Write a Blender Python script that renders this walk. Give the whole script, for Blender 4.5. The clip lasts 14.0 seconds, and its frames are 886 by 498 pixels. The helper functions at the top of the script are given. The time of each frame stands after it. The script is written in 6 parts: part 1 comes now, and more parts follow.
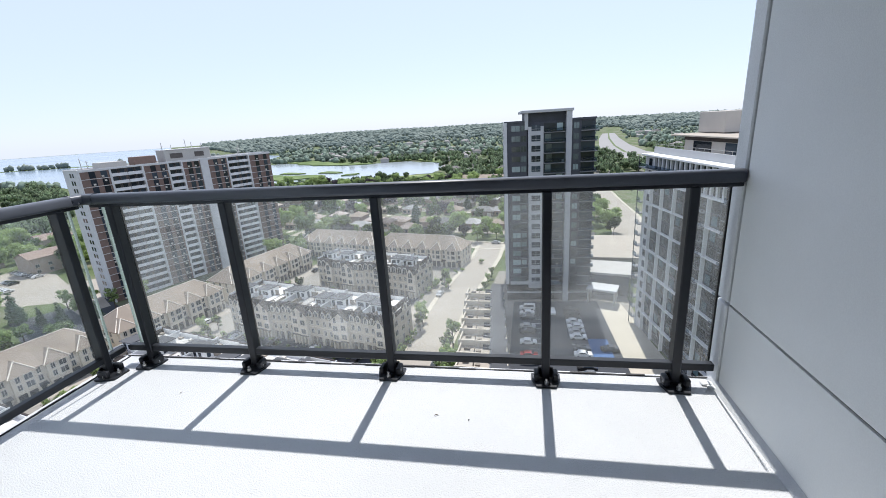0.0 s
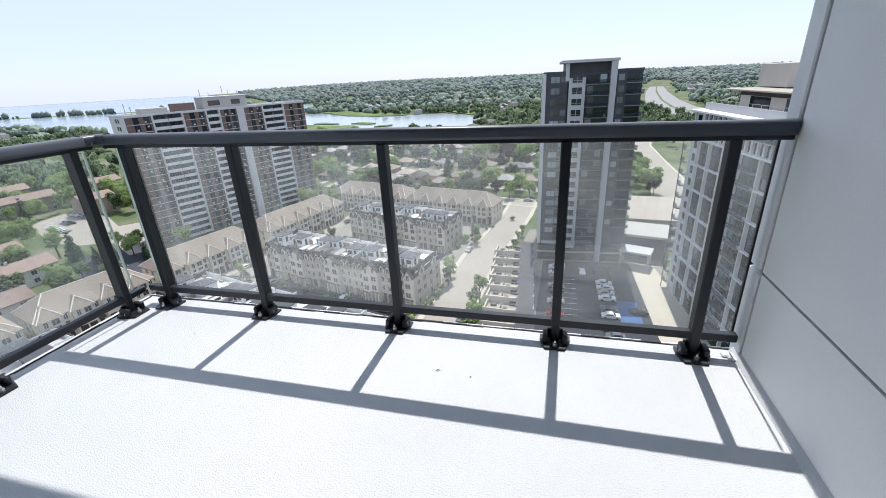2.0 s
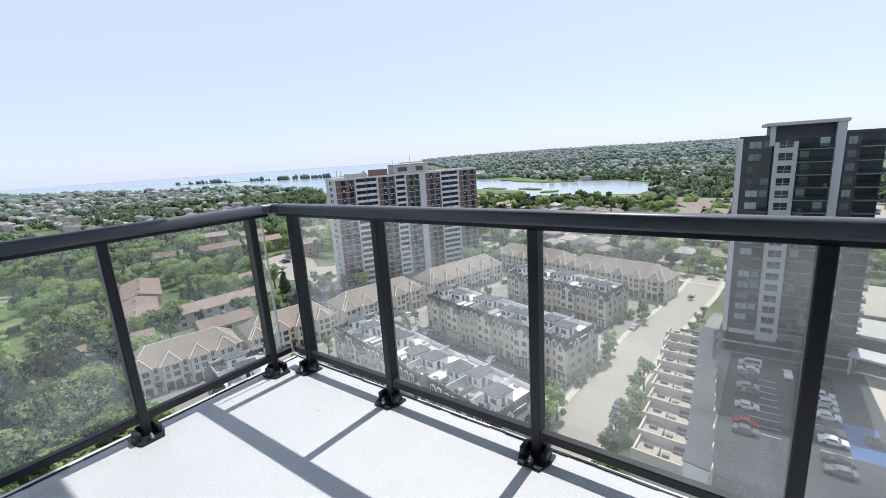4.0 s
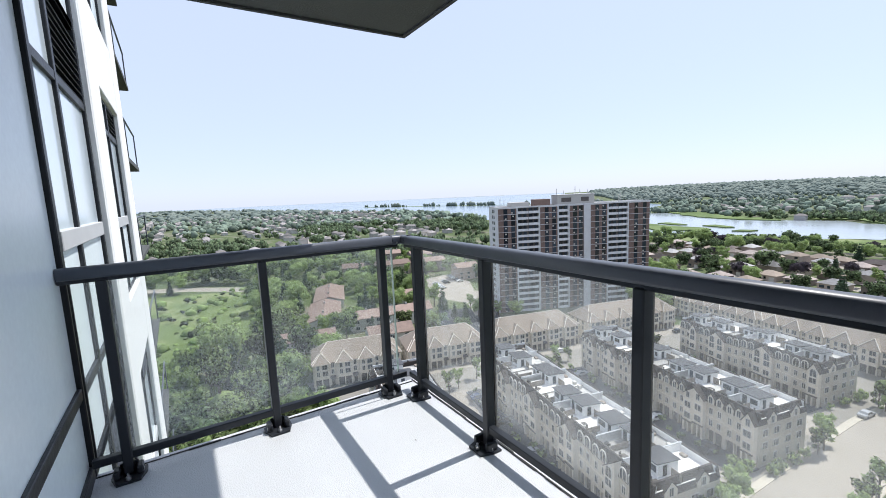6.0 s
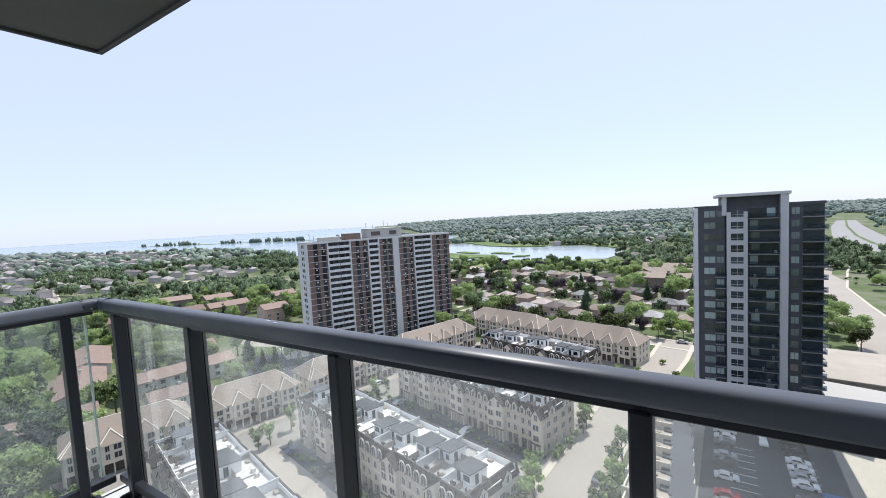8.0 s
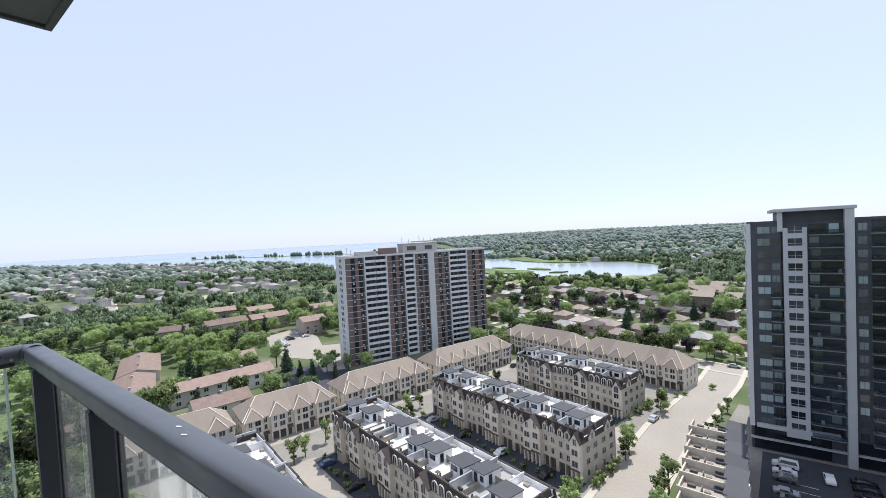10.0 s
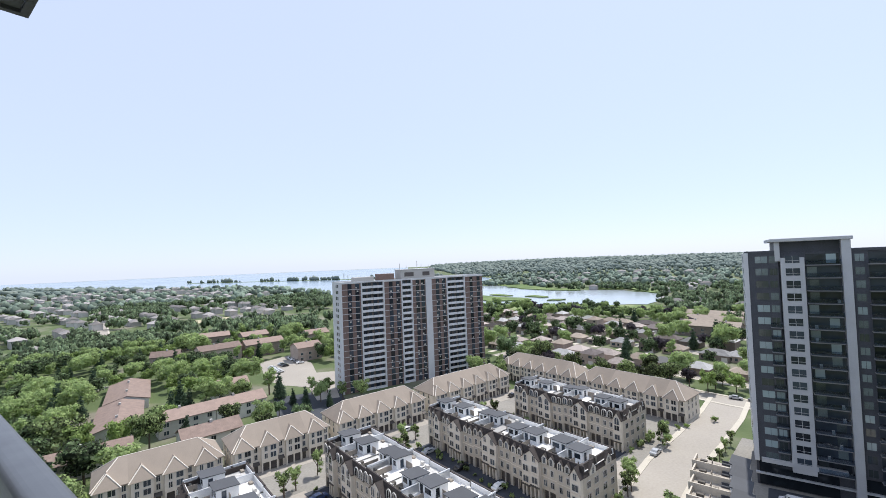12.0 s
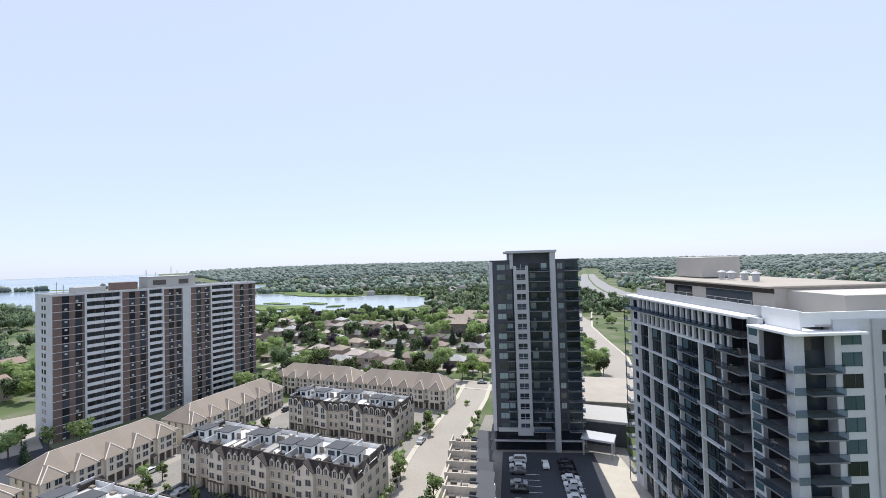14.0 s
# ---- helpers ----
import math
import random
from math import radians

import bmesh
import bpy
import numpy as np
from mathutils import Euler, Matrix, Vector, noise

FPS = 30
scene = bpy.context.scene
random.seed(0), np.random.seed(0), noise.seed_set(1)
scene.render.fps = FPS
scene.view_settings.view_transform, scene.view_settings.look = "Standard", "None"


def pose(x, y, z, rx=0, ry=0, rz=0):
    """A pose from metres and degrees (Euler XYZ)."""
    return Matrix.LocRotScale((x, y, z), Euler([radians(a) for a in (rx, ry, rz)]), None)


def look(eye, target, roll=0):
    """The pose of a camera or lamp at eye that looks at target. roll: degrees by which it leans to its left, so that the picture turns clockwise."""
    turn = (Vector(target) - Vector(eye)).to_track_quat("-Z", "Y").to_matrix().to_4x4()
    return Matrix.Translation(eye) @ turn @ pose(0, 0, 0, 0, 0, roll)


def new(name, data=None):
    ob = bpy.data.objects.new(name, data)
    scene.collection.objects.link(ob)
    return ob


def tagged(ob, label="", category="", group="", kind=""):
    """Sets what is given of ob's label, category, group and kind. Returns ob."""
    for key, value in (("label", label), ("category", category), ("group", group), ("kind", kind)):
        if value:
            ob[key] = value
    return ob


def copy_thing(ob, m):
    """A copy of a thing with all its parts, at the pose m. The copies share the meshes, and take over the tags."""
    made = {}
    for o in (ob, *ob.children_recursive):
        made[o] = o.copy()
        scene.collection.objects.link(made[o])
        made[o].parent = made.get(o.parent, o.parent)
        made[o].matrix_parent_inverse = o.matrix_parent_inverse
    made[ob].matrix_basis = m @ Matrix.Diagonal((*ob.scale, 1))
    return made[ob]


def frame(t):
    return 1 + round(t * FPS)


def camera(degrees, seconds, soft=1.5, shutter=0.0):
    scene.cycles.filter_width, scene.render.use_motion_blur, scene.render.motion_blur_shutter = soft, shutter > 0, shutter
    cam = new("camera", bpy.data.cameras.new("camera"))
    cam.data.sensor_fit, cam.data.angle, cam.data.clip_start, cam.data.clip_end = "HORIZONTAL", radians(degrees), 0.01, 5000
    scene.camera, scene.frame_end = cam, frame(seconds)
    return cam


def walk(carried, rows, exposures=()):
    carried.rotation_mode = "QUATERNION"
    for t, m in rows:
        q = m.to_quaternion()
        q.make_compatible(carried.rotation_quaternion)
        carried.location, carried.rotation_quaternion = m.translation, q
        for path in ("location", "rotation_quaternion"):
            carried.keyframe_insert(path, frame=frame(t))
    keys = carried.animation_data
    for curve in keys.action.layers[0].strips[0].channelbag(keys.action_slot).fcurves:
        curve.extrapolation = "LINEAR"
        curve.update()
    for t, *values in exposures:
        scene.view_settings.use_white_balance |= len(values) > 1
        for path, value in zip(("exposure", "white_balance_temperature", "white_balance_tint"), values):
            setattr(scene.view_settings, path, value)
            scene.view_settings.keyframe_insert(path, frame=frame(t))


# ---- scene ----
cam = camera(92.7, 14.0, soft=0.85)
PATH = [
    (0, (2.476, -2.049, 1.346), (2.127, -0.163, 0.781), -3.6),
    (0.5, (2.446, -1.978, 1.356), (1.797, -0.163, 0.823), -4.8),
    (1, (2.456, -1.974, 1.345), (1.572, -0.287, 0.734), -4.1),
    (1.5, (2.531, -1.968, 1.303), (1.785, -0.271, 0.554), -2.6),
    (2, (2.563, -1.936, 1.297), (2.078, -0.149, 0.541), -3.0),
    (2.5, (2.467, -1.854, 1.307), (2.045, -0.03, 0.603), -4.2),
    (3, (2.413, -1.763, 1.314), (1.723, 0.004, 0.678), -4.1),
    (3.2, (2.397, -1.709, 1.313), (1.444, -0.045, 0.742), -4.4),
    (5.3, (2.522, -1.339, 1.328), (1.166, 0.098, 1.022), -2.6),
    (5.5, (2.52, -1.328, 1.333), (1.032, -0.021, 1.053), -2.5),
    (6, (2.577, -1.294, 1.355), (0.898, -0.24, 1.092), -2.5),
    (6.5, (2.727, -1.219, 1.361), (1.102, -0.083, 1.102), -2.4),
    (7, (2.838, -1.14, 1.408), (1.441, 0.268, 1.147), -2.5),
    (7.5, (2.838, -1.047, 1.416), (1.641, 0.54, 1.191), -2.9),
    (8, (2.736, -0.893, 1.412), (1.661, 0.787, 1.266), -3.0),
    (10.3, (2.282, -0.292, 1.441), (1.025, 1.263, 1.394), -3.1),
    (10.5, (2.227, -0.281, 1.439), (0.933, 1.244, 1.403), -3.4),
    (11, (2.088, -0.274, 1.442), (0.688, 1.155, 1.423), -3.5),
    (11.5, (2.007, -0.221, 1.442), (0.577, 1.177, 1.452), -2.8),
    (12, (2.02, -0.17, 1.45), (0.822, 1.431, 1.507), -2.2),
    (12.5, (2.0, -0.15, 1.45), (1.17, 1.668, 1.522), -2.4),
    (13, (2.0, -0.14, 1.45), (1.476, 1.789, 1.518), -2.2),
    (13.5, (2.0, -0.13, 1.45), (1.653, 1.839, 1.512), -2.0),
    (14, (2.0, -0.13, 1.45), (1.734, 1.852, 1.503), -1.6),
]
EXPOSURES = [(0, 1.3), (0.5, 1.31), (1.5, 1.34), (2.5, 1.24), (3.2, 1.2), (5.3, 1.25), (6.5, 1.29), (8, 1.29), (10.5, 1.29), (12, 1.27), (14, 1.24)]
walk(cam, [(t, look(eye, target, roll)) for t, eye, target, roll in PATH], EXPOSURES)

# ---------------------------------------------------------------- light
SUN_DIR = Vector((0.015, 0.585, 1.0)).normalized()
world = bpy.data.worlds.new("sky_world")
scene.world = world
world.use_nodes = True
wn = world.node_tree.nodes
sky = wn.new("ShaderNodeTexSky")
sky.sky_type = "NISHITA"
sky.sun_disc = False
sky.sun_elevation = math.asin(SUN_DIR.z)
sky.sun_rotation = math.atan2(SUN_DIR.x, SUN_DIR.y)
sky.altitude = 100
sky.air_density, sky.dust_density, sky.ozone_density = 1.0, 0.4, 4.0
# summer haze: an even veil over the clear sky
veil = wn.new("ShaderNodeMix")
veil.data_type = "RGBA"
veil.inputs["Factor"].default_value = 0.86
veil.inputs["B"].default_value = (2.36, 2.66, 3.44, 1)
wn["Background"].inputs["Strength"].default_value = 0.122
world.node_tree.links.new(sky.outputs[0], veil.inputs["A"])
world.node_tree.links.new(veil.outputs["Result"], wn["Background"].inputs[0])
sun = new("sun", bpy.data.lights.new("sun", "SUN"))
sun.data.energy, sun.data.angle, sun.data.color = 2.1, radians(0.53), (1.0, 0.972, 0.935)
sun.matrix_world = look(SUN_DIR * 50, (0, 0, 0))
G = -56.0  # street level below the balcony floor


# ---------------------------------------------------------------- materials
def mat(name, base, rough=0.7, metal=0.0, vary=0.12, scale=3.0, fine=40.0, bump=0.1, spec=0.3, rand=0.0, island=0.0, coat=0.0):
    """A painted, mineral or metal surface: two scales of noise in the colour and the gloss, and a fine relief."""
    m = bpy.data.materials.new(name)
    m.use_nodes = True
    nt = m.node_tree
    N, L = nt.nodes, nt.links
    p = N["Principled BSDF"]
    p.inputs["Metallic"].default_value = metal
    p.inputs["Specular IOR Level"].default_value = spec
    p.inputs["Coat Weight"].default_value = coat
    tc = N.new("ShaderNodeTexCoord")
    n1, n2 = N.new("ShaderNodeTexNoise"), N.new("ShaderNodeTexNoise")
    for n, s in ((n1, scale), (n2, fine)):
        n.inputs["Scale"].default_value = s
        n.inputs["Detail"].default_value = 5
        L.new(tc.outputs["Object"], n.inputs["Vector"])
    mix = N.new("ShaderNodeMath")
    mix.operation = "MULTIPLY_ADD"
    L.new(n2.outputs[0], mix.inputs[0])
    mix.inputs[1].default_value = 0.5
    half = N.new("ShaderNodeMath")
    half.operation = "MULTIPLY"
    L.new(n1.outputs[0], half.inputs[0])
    half.inputs[1].default_value = 0.5
    L.new(half.outputs[0], mix.inputs[2])
    val = mix.outputs[0]
    for amount, node, out in ((rand, "ShaderNodeObjectInfo", "Random"), (island, "ShaderNodeNewGeometry", "Random Per Island")):
        if amount:
            o = N.new(node)
            a = N.new("ShaderNodeMath")
            a.operation = "MULTIPLY_ADD"
            L.new(o.outputs[out], a.inputs[0])
            a.inputs[1].default_value = amount
            sub = N.new("ShaderNodeMath")
            sub.operation = "SUBTRACT"
            L.new(val, sub.inputs[0])
            sub.inputs[1].default_value = amount / 2
            L.new(sub.outputs[0], a.inputs[2])
            val = a.outputs[0]
    ramp = N.new("ShaderNodeValToRGB")
    lo = [max(0, c * (1 - 2 * vary)) for c in base]
    hi = [min(1, c * (1 + 2 * vary)) for c in base]
    ramp.color_ramp.elements[0].position, ramp.color_ramp.elements[1].position = 0.2, 0.8
    ramp.color_ramp.elements[0].color, ramp.color_ramp.elements[1].color = (*lo, 1), (*hi, 1)
    L.new(val, ramp.inputs[0])
    L.new(ramp.outputs[0], p.inputs["Base Color"])
    r = N.new("ShaderNodeMapRange")
    r.inputs["To Min"].default_value, r.inputs["To Max"].default_value = max(0, rough - 0.12), min(1, rough + 0.12)
    L.new(n1.outputs[0], r.inputs["Value"])
    L.new(r.outputs[0], p.inputs["Roughness"])
    if bump:
        b = N.new("ShaderNodeBump")
        b.inputs["Strength"].default_value, b.inputs["Distance"].default_value = bump, 0.02
        L.new(n2.outputs[0], b.inputs["Height"])
        L.new(b.outputs[0], p.inputs["Normal"])
    return m


def glass(name, tint, dirt=0.05, dirt_color=(0.8, 0.82, 0.82), gloss=1.0):
    """Clear sheet glass with a film of dust."""
    m = bpy.data.materials.new(name)
    m.use_nodes = True
    N, L = m.node_tree.nodes, m.node_tree.links
    N.clear()
    out = N.new("ShaderNodeOutputMaterial")
    clear, shine = N.new("ShaderNodeBsdfTransparent"), N.new("ShaderNodeBsdfGlossy")
    dust, glow, film = N.new("ShaderNodeBsdfDiffuse"), N.new("ShaderNodeBsdfTranslucent"), N.new("ShaderNodeAddShader")
    clear.inputs[0].default_value = (*tint, 1)
    shine.inputs["Roughness"].default_value = 0.02
    dust.inputs[0].default_value = glow.inputs[0].default_value = (*dirt_color, 1)
    L.new(dust.outputs[0], film.inputs[0])
    L.new(glow.outputs[0], film.inputs[1])
    lw, power, mul = N.new("ShaderNodeLayerWeight"), N.new("ShaderNodeMath"), N.new("ShaderNodeMath")
    lw.inputs[0].default_value = 0.5
    power.operation, mul.operation = "POWER", "MULTIPLY_ADD"
    power.inputs[1].default_value = 5.0
    mul.inputs[1].default_value, mul.inputs[2].default_value = 0.85 * gloss, 0.035 * gloss
    L.new(lw.outputs["Facing"], power.inputs[0])
    L.new(power.outputs[0], mul.inputs[0])
    a, b = N.new("ShaderNodeMixShader"), N.new("ShaderNodeMixShader")
    L.new(mul.outputs[0], b.inputs[0])
    noise_tex, tc, rng = N.new("ShaderNodeTexNoise"), N.new("ShaderNodeTexCoord"), N.new("ShaderNodeMapRange")
    noise_tex.inputs["Scale"].default_value = 2.2
    noise_tex.inputs["Detail"].default_value = 6
    L.new(tc.outputs["Object"], noise_tex.inputs["Vector"])
    L.new(noise_tex.outputs[0], rng.inputs["Value"])
    rng.inputs["From Min"].default_value, rng.inputs["From Max"].default_value = 0.3, 0.75
    rng.inputs["To Min"].default_value, rng.inputs["To Max"].default_value = dirt * 0.4, dirt * 1.8
    L.new(rng.outputs[0], a.inputs[0])
    L.new(clear.outputs[0], a.inputs[1])
    L.new(film.outputs[0], a.inputs[2])
    L.new(a.outputs[0], b.inputs[1])
    L.new(shine.outputs[0], b.inputs[2])
    L.new(b.outputs[0], out.inputs[0])
    return m


def two_tone(name, c1, c2, scale, rough=0.9, detail=8, c3=None, fine=0.0, lo=0.4, hi=0.6):
    """Ground cover: patches of two or three colours by world-size noise."""
    m = bpy.data.materials.new(name)
    m.use_nodes = True
    N, L = m.node_tree.nodes, m.node_tree.links
    p = N["Principled BSDF"]
    p.inputs["Roughness"].default_value = rough
    p.inputs["Specular IOR Level"].default_value = 0.2
    tc, n1 = N.new("ShaderNodeTexCoord"), N.new("ShaderNodeTexNoise")
    n1.inputs["Scale"].default_value, n1.inputs["Detail"].default_value = scale, detail
    L.new(tc.outputs["Object"], n1.inputs["Vector"])
    ramp = N.new("ShaderNodeValToRGB")
    e = ramp.color_ramp.elements
    e[0].position, e[1].position = lo, hi
    e[0].color, e[1].color = (*c1, 1), (*c2, 1)
    if c3:
        k = e.new((lo + hi) / 2)
        k.color = (*c3, 1)
    L.new(n1.outputs[0], ramp.inputs[0])
    L.new(ramp.outputs[0], p.inputs["Base Color"])
    if fine:
        n2, b = N.new("ShaderNodeTexNoise"), N.new("ShaderNodeBump")
        n2.inputs["Scale"].default_value, n2.inputs["Detail"].default_value = fine, 4
        L.new(tc.outputs["Object"], n2.inputs["Vector"])
        b.inputs["Strength"].default_value, b.inputs["Distance"].default_value = 0.5, 0.3
        L.new(n2.outputs[0], b.inputs["Height"])
        L.new(b.outputs[0], p.inputs["Normal"])
    return m


M_floor = mat("painted_concrete_floor", (0.55, 0.566, 0.587), 0.37, vary=0.045, scale=1.6, fine=160, bump=0.36, spec=0.4)
M_conc = mat("bare_concrete", (0.42, 0.41, 0.39), 0.85, vary=0.15, scale=4, fine=60, bump=0.3)
M_panel = mat("grey_wall_panel", (0.77, 0.79, 0.785), 0.6, vary=0.05, scale=2, fine=220, bump=0.12)
M_trim = mat("panel_edge_trim", (0.75, 0.77, 0.78), 0.55, vary=0.08, scale=5, fine=120, bump=0.15)
M_seam = mat("joint_shadow_gap", (0.12, 0.12, 0.12), 0.8)
M_black = mat("charcoal_powder_coat", (0.024, 0.027, 0.033), 0.34, vary=0.1, scale=8, fine=300, bump=0.05)
M_rail = mat("charcoal_handrail_coat", (0.088, 0.096, 0.115), 0.38, vary=0.06, scale=10, fine=400, bump=0.03, spec=0.4)
M_steel = mat("stainless_bolt", (0.55, 0.55, 0.55), 0.3, metal=1.0)
M_rubber = mat("black_rubber", (0.02, 0.02, 0.02), 0.6)
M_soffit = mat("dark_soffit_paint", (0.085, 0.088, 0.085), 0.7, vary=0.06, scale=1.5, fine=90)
M_slab = mat("slab_edge_paint", (0.07, 0.072, 0.075), 0.7, vary=0.08, scale=3)
M_frame = mat("window_frame_charcoal", (0.017, 0.019, 0.023), 0.42, vary=0.08, scale=6)
M_white = mat("white_precast", (0.8, 0.8, 0.79), 0.75, vary=0.04, scale=0.8, fine=20)
M_railglass = glass("railing_glass", (0.97, 0.985, 0.975), dirt=0.05)
M_clear = glass("balcony_glass", (0.55, 0.62, 0.68), dirt=0.012, gloss=0.6)
M_glassedge = mat("pale_green_glass_edge", (0.62, 0.74, 0.66), 0.2, vary=0.1, scale=4, bump=0, spec=0.8)
M_window = mat("window_glass_dark", (0.028, 0.038, 0.05), 0.08, vary=0.3, scale=0.5, bump=0, spec=0.5, rand=0.8)
# pale backing and the sky it reflects are both put into the base colour
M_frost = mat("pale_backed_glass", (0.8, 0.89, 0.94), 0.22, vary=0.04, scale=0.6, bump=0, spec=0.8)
# reflected sky is put into this glass as a pale blue base
M_winblue = mat("window_glass_sky_reflection", (0.68, 0.77, 0.83), 0.1, metal=0.12, vary=0.02, scale=0.3, bump=0, spec=1.0)
M_winpale = mat("window_glass_blinds", (0.17, 0.215, 0.22), 0.12, vary=0.4, scale=0.2, bump=0, spec=0.8, rand=0.9)
M_room = mat("room_plaster", (0.6, 0.58, 0.55), 0.9)
M_stone = mat("beige_cast_stone", (0.5, 0.45, 0.375), 0.85, vary=0.13, scale=0.9, fine=7, bump=0.4, rand=0.15)
M_stone2 = mat("pale_stucco", (0.65, 0.595, 0.51), 0.85, vary=0.08, scale=0.7, fine=8, rand=0.15)
M_band = mat("dark_cornice", (0.09, 0.08, 0.07), 0.7)
M_mansard = mat("brown_shingle_mansard", (0.055, 0.046, 0.042), 0.85, vary=0.35, scale=1.4, fine=12, bump=0.5)
M_roofgrey = mat("grey_roof_felt", (0.075, 0.078, 0.085), 0.85, vary=0.12, scale=0.5, fine=15, rand=0.25)
M_deck = mat("roof_terrace_paving", (0.58, 0.565, 0.54), 0.8, vary=0.22, scale=0.8, fine=5, rand=0.9)
M_parapet = mat("white_terrace_wall", (0.74, 0.74, 0.73), 0.8, vary=0.08, scale=0.6, fine=6)
M_fence = mat("weathered_timber_screen", (0.25, 0.22, 0.185), 0.85, vary=0.2, scale=1, fine=8)
M_shingle = mat("tan_roof_shingles", (0.265, 0.222, 0.182), 0.9, vary=0.1, scale=0.3, fine=9, bump=0.5, rand=0.25)
M_ridge = mat("pale_ridge_cap", (0.7, 0.64, 0.56), 0.85)
M_redroof = mat("red_brown_shingles", (0.25, 0.185, 0.155), 0.9, vary=0.2, scale=0.6, fine=6, rand=0.4)
M_house = mat("suburban_brick", (0.34, 0.28, 0.24), 0.9, vary=0.2, scale=0.5, fine=6, rand=0.9)
M_houseroof = mat("suburban_roof", (0.24, 0.205, 0.185), 0.9, vary=0.4, scale=0.5, fine=6, rand=0.9)
M_roofbrown = mat("dark_brown_house_roof", (0.13, 0.11, 0.105), 0.9, vary=0.3, scale=0.5, fine=6, rand=0.6)
M_rooftan = mat("tan_house_roof", (0.29, 0.24, 0.195), 0.9, vary=0.2, scale=0.5, fine=6, rand=0.5)
M_rooffelt = mat("grey_house_roof", (0.28, 0.275, 0.27), 0.9, vary=0.25, scale=0.5, fine=6, rand=0.7)
M_siding = mat("cream_siding", (0.55, 0.53, 0.49), 0.8, vary=0.1, scale=0.5, rand=0.4)
M_brick = mat("red_brown_brick", (0.185, 0.13, 0.112), 0.9, vary=0.2, scale=0.8, fine=9)
M_concpale = mat("pale_concrete_frame", (0.6, 0.6, 0.605), 0.85, vary=0.08, scale=0.4, fine=5)
M_balc = mat("balcony_front_concrete", (0.66, 0.66, 0.675), 0.85, vary=0.12, scale=0.6, fine=5)
# near-black: shade of recesses and openings put into the colour; dark louvres too
M_deep = mat("dark_louvre_and_recess_shade", (0.10, 0.09, 0.085), 0.8, vary=0.3, scale=0.8)
M_dkclad = mat("charcoal_cladding", (0.064, 0.068, 0.08), 0.55, vary=0.2, scale=0.5, fine=4)
M_ltclad = mat("light_grey_cladding", (0.45, 0.46, 0.47), 0.6, vary=0.06, scale=0.4, fine=5)
M_slabdark = mat("dark_balcony_slab", (0.2, 0.2, 0.205), 0.8, vary=0.15, scale=0.5, fine=5)
# white render greyed in its base colour for wall faces in shade
M_greywhite = mat("shade_greyed_render", (0.56, 0.565, 0.575), 0.75, vary=0.06, scale=0.4, fine=5)
M_grid = mat("white_grid_frame", (0.64, 0.65, 0.66), 0.6, vary=0.05, scale=0.5)
M_beige = mat("beige_penthouse_stucco", (0.5, 0.465, 0.42), 0.85, vary=0.06, scale=0.3)
M_winteal = mat("window_glass_teal", (0.04, 0.072, 0.085), 0.1, vary=0.4, scale=0.3, bump=0, spec=0.5, rand=0.9)
M_asphalt = mat("asphalt", (0.053, 0.058, 0.068), 0.9, vary=0.2, scale=0.08, fine=2)
M_road = mat("pale_worn_road", (0.33, 0.3, 0.26), 0.9, vary=0.1, scale=0.06, fine=1.5)
M_highway = mat("pale_highway_concrete", (0.26, 0.255, 0.25), 0.9, vary=0.08, scale=0.02, fine=0.5)
M_gravel = mat("roof_gravel", (0.38, 0.34, 0.29), 0.95, vary=0.12, scale=0.2, fine=3)
M_lane = mat("grey_courtyard_paving", (0.24, 0.225, 0.2), 0.9, vary=0.18, scale=0.12, fine=1.5)
M_walk = mat("concrete_pavement", (0.47, 0.43, 0.36), 0.9, vary=0.08, scale=0.3, fine=2)
M_line = mat("road_marking", (0.7, 0.7, 0.68), 0.8)
M_blue = mat("blue_painted_bay", (0.06, 0.13, 0.29), 0.8)
M_ground = two_tone("rough_grass_and_earth", (0.075, 0.105, 0.042), (0.2, 0.185, 0.145), 0.035, c3=(0.1, 0.13, 0.056), fine=0.6, lo=0.36, hi=0.66)
M_meadow = two_tone("meadow_grass", (0.115, 0.16, 0.055), (0.21, 0.24, 0.11), 0.06, c3=(0.155, 0.2, 0.075), fine=0.7)
M_lawn = two_tone("mown_lawn", (0.085, 0.125, 0.05), (0.13, 0.16, 0.075), 0.08, fine=1.0)
M_reed = two_tone("reed_bed", (0.1, 0.145, 0.05), (0.15, 0.2, 0.075), 0.03, fine=0.6)
M_dirt = mat("dry_field", (0.42, 0.37, 0.25), 0.95, vary=0.1, scale=0.03)
M_trunk = mat("bark", (0.11, 0.085, 0.065), 0.95, vary=0.3, scale=2)
M_leaf = mat("green_leaves", (0.195, 0.25, 0.104), 0.75, vary=0.42, scale=0.08, fine=1.2, bump=0, spec=0.25, rand=0.9, island=0.9)
# next two: leaves paler and greyer with distance, haze put into the colour
M_leafmid = mat("haze_paled_leaves", (0.175, 0.23, 0.132), 0.8, vary=0.34, scale=0.05, fine=0.6, bump=0, spec=0.2, island=0.9)
M_leafhaze = mat("haze_greyed_leaves", (0.15, 0.19, 0.15), 0.85, vary=0.22, scale=0.05, fine=0.4, bump=0, spec=0.1, island=0.9)
M_leafdark = mat("dark_conifer_needles", (0.065, 0.1, 0.06), 0.8, vary=0.2, scale=0.2, bump=0, spec=0.2, rand=0.6, island=0.8)
M_leafdeep = mat("deep_green_leaves", (0.125, 0.175, 0.085), 0.75, vary=0.4, scale=0.08, fine=1.2, bump=0, spec=0.25, rand=0.9, island=0.9)
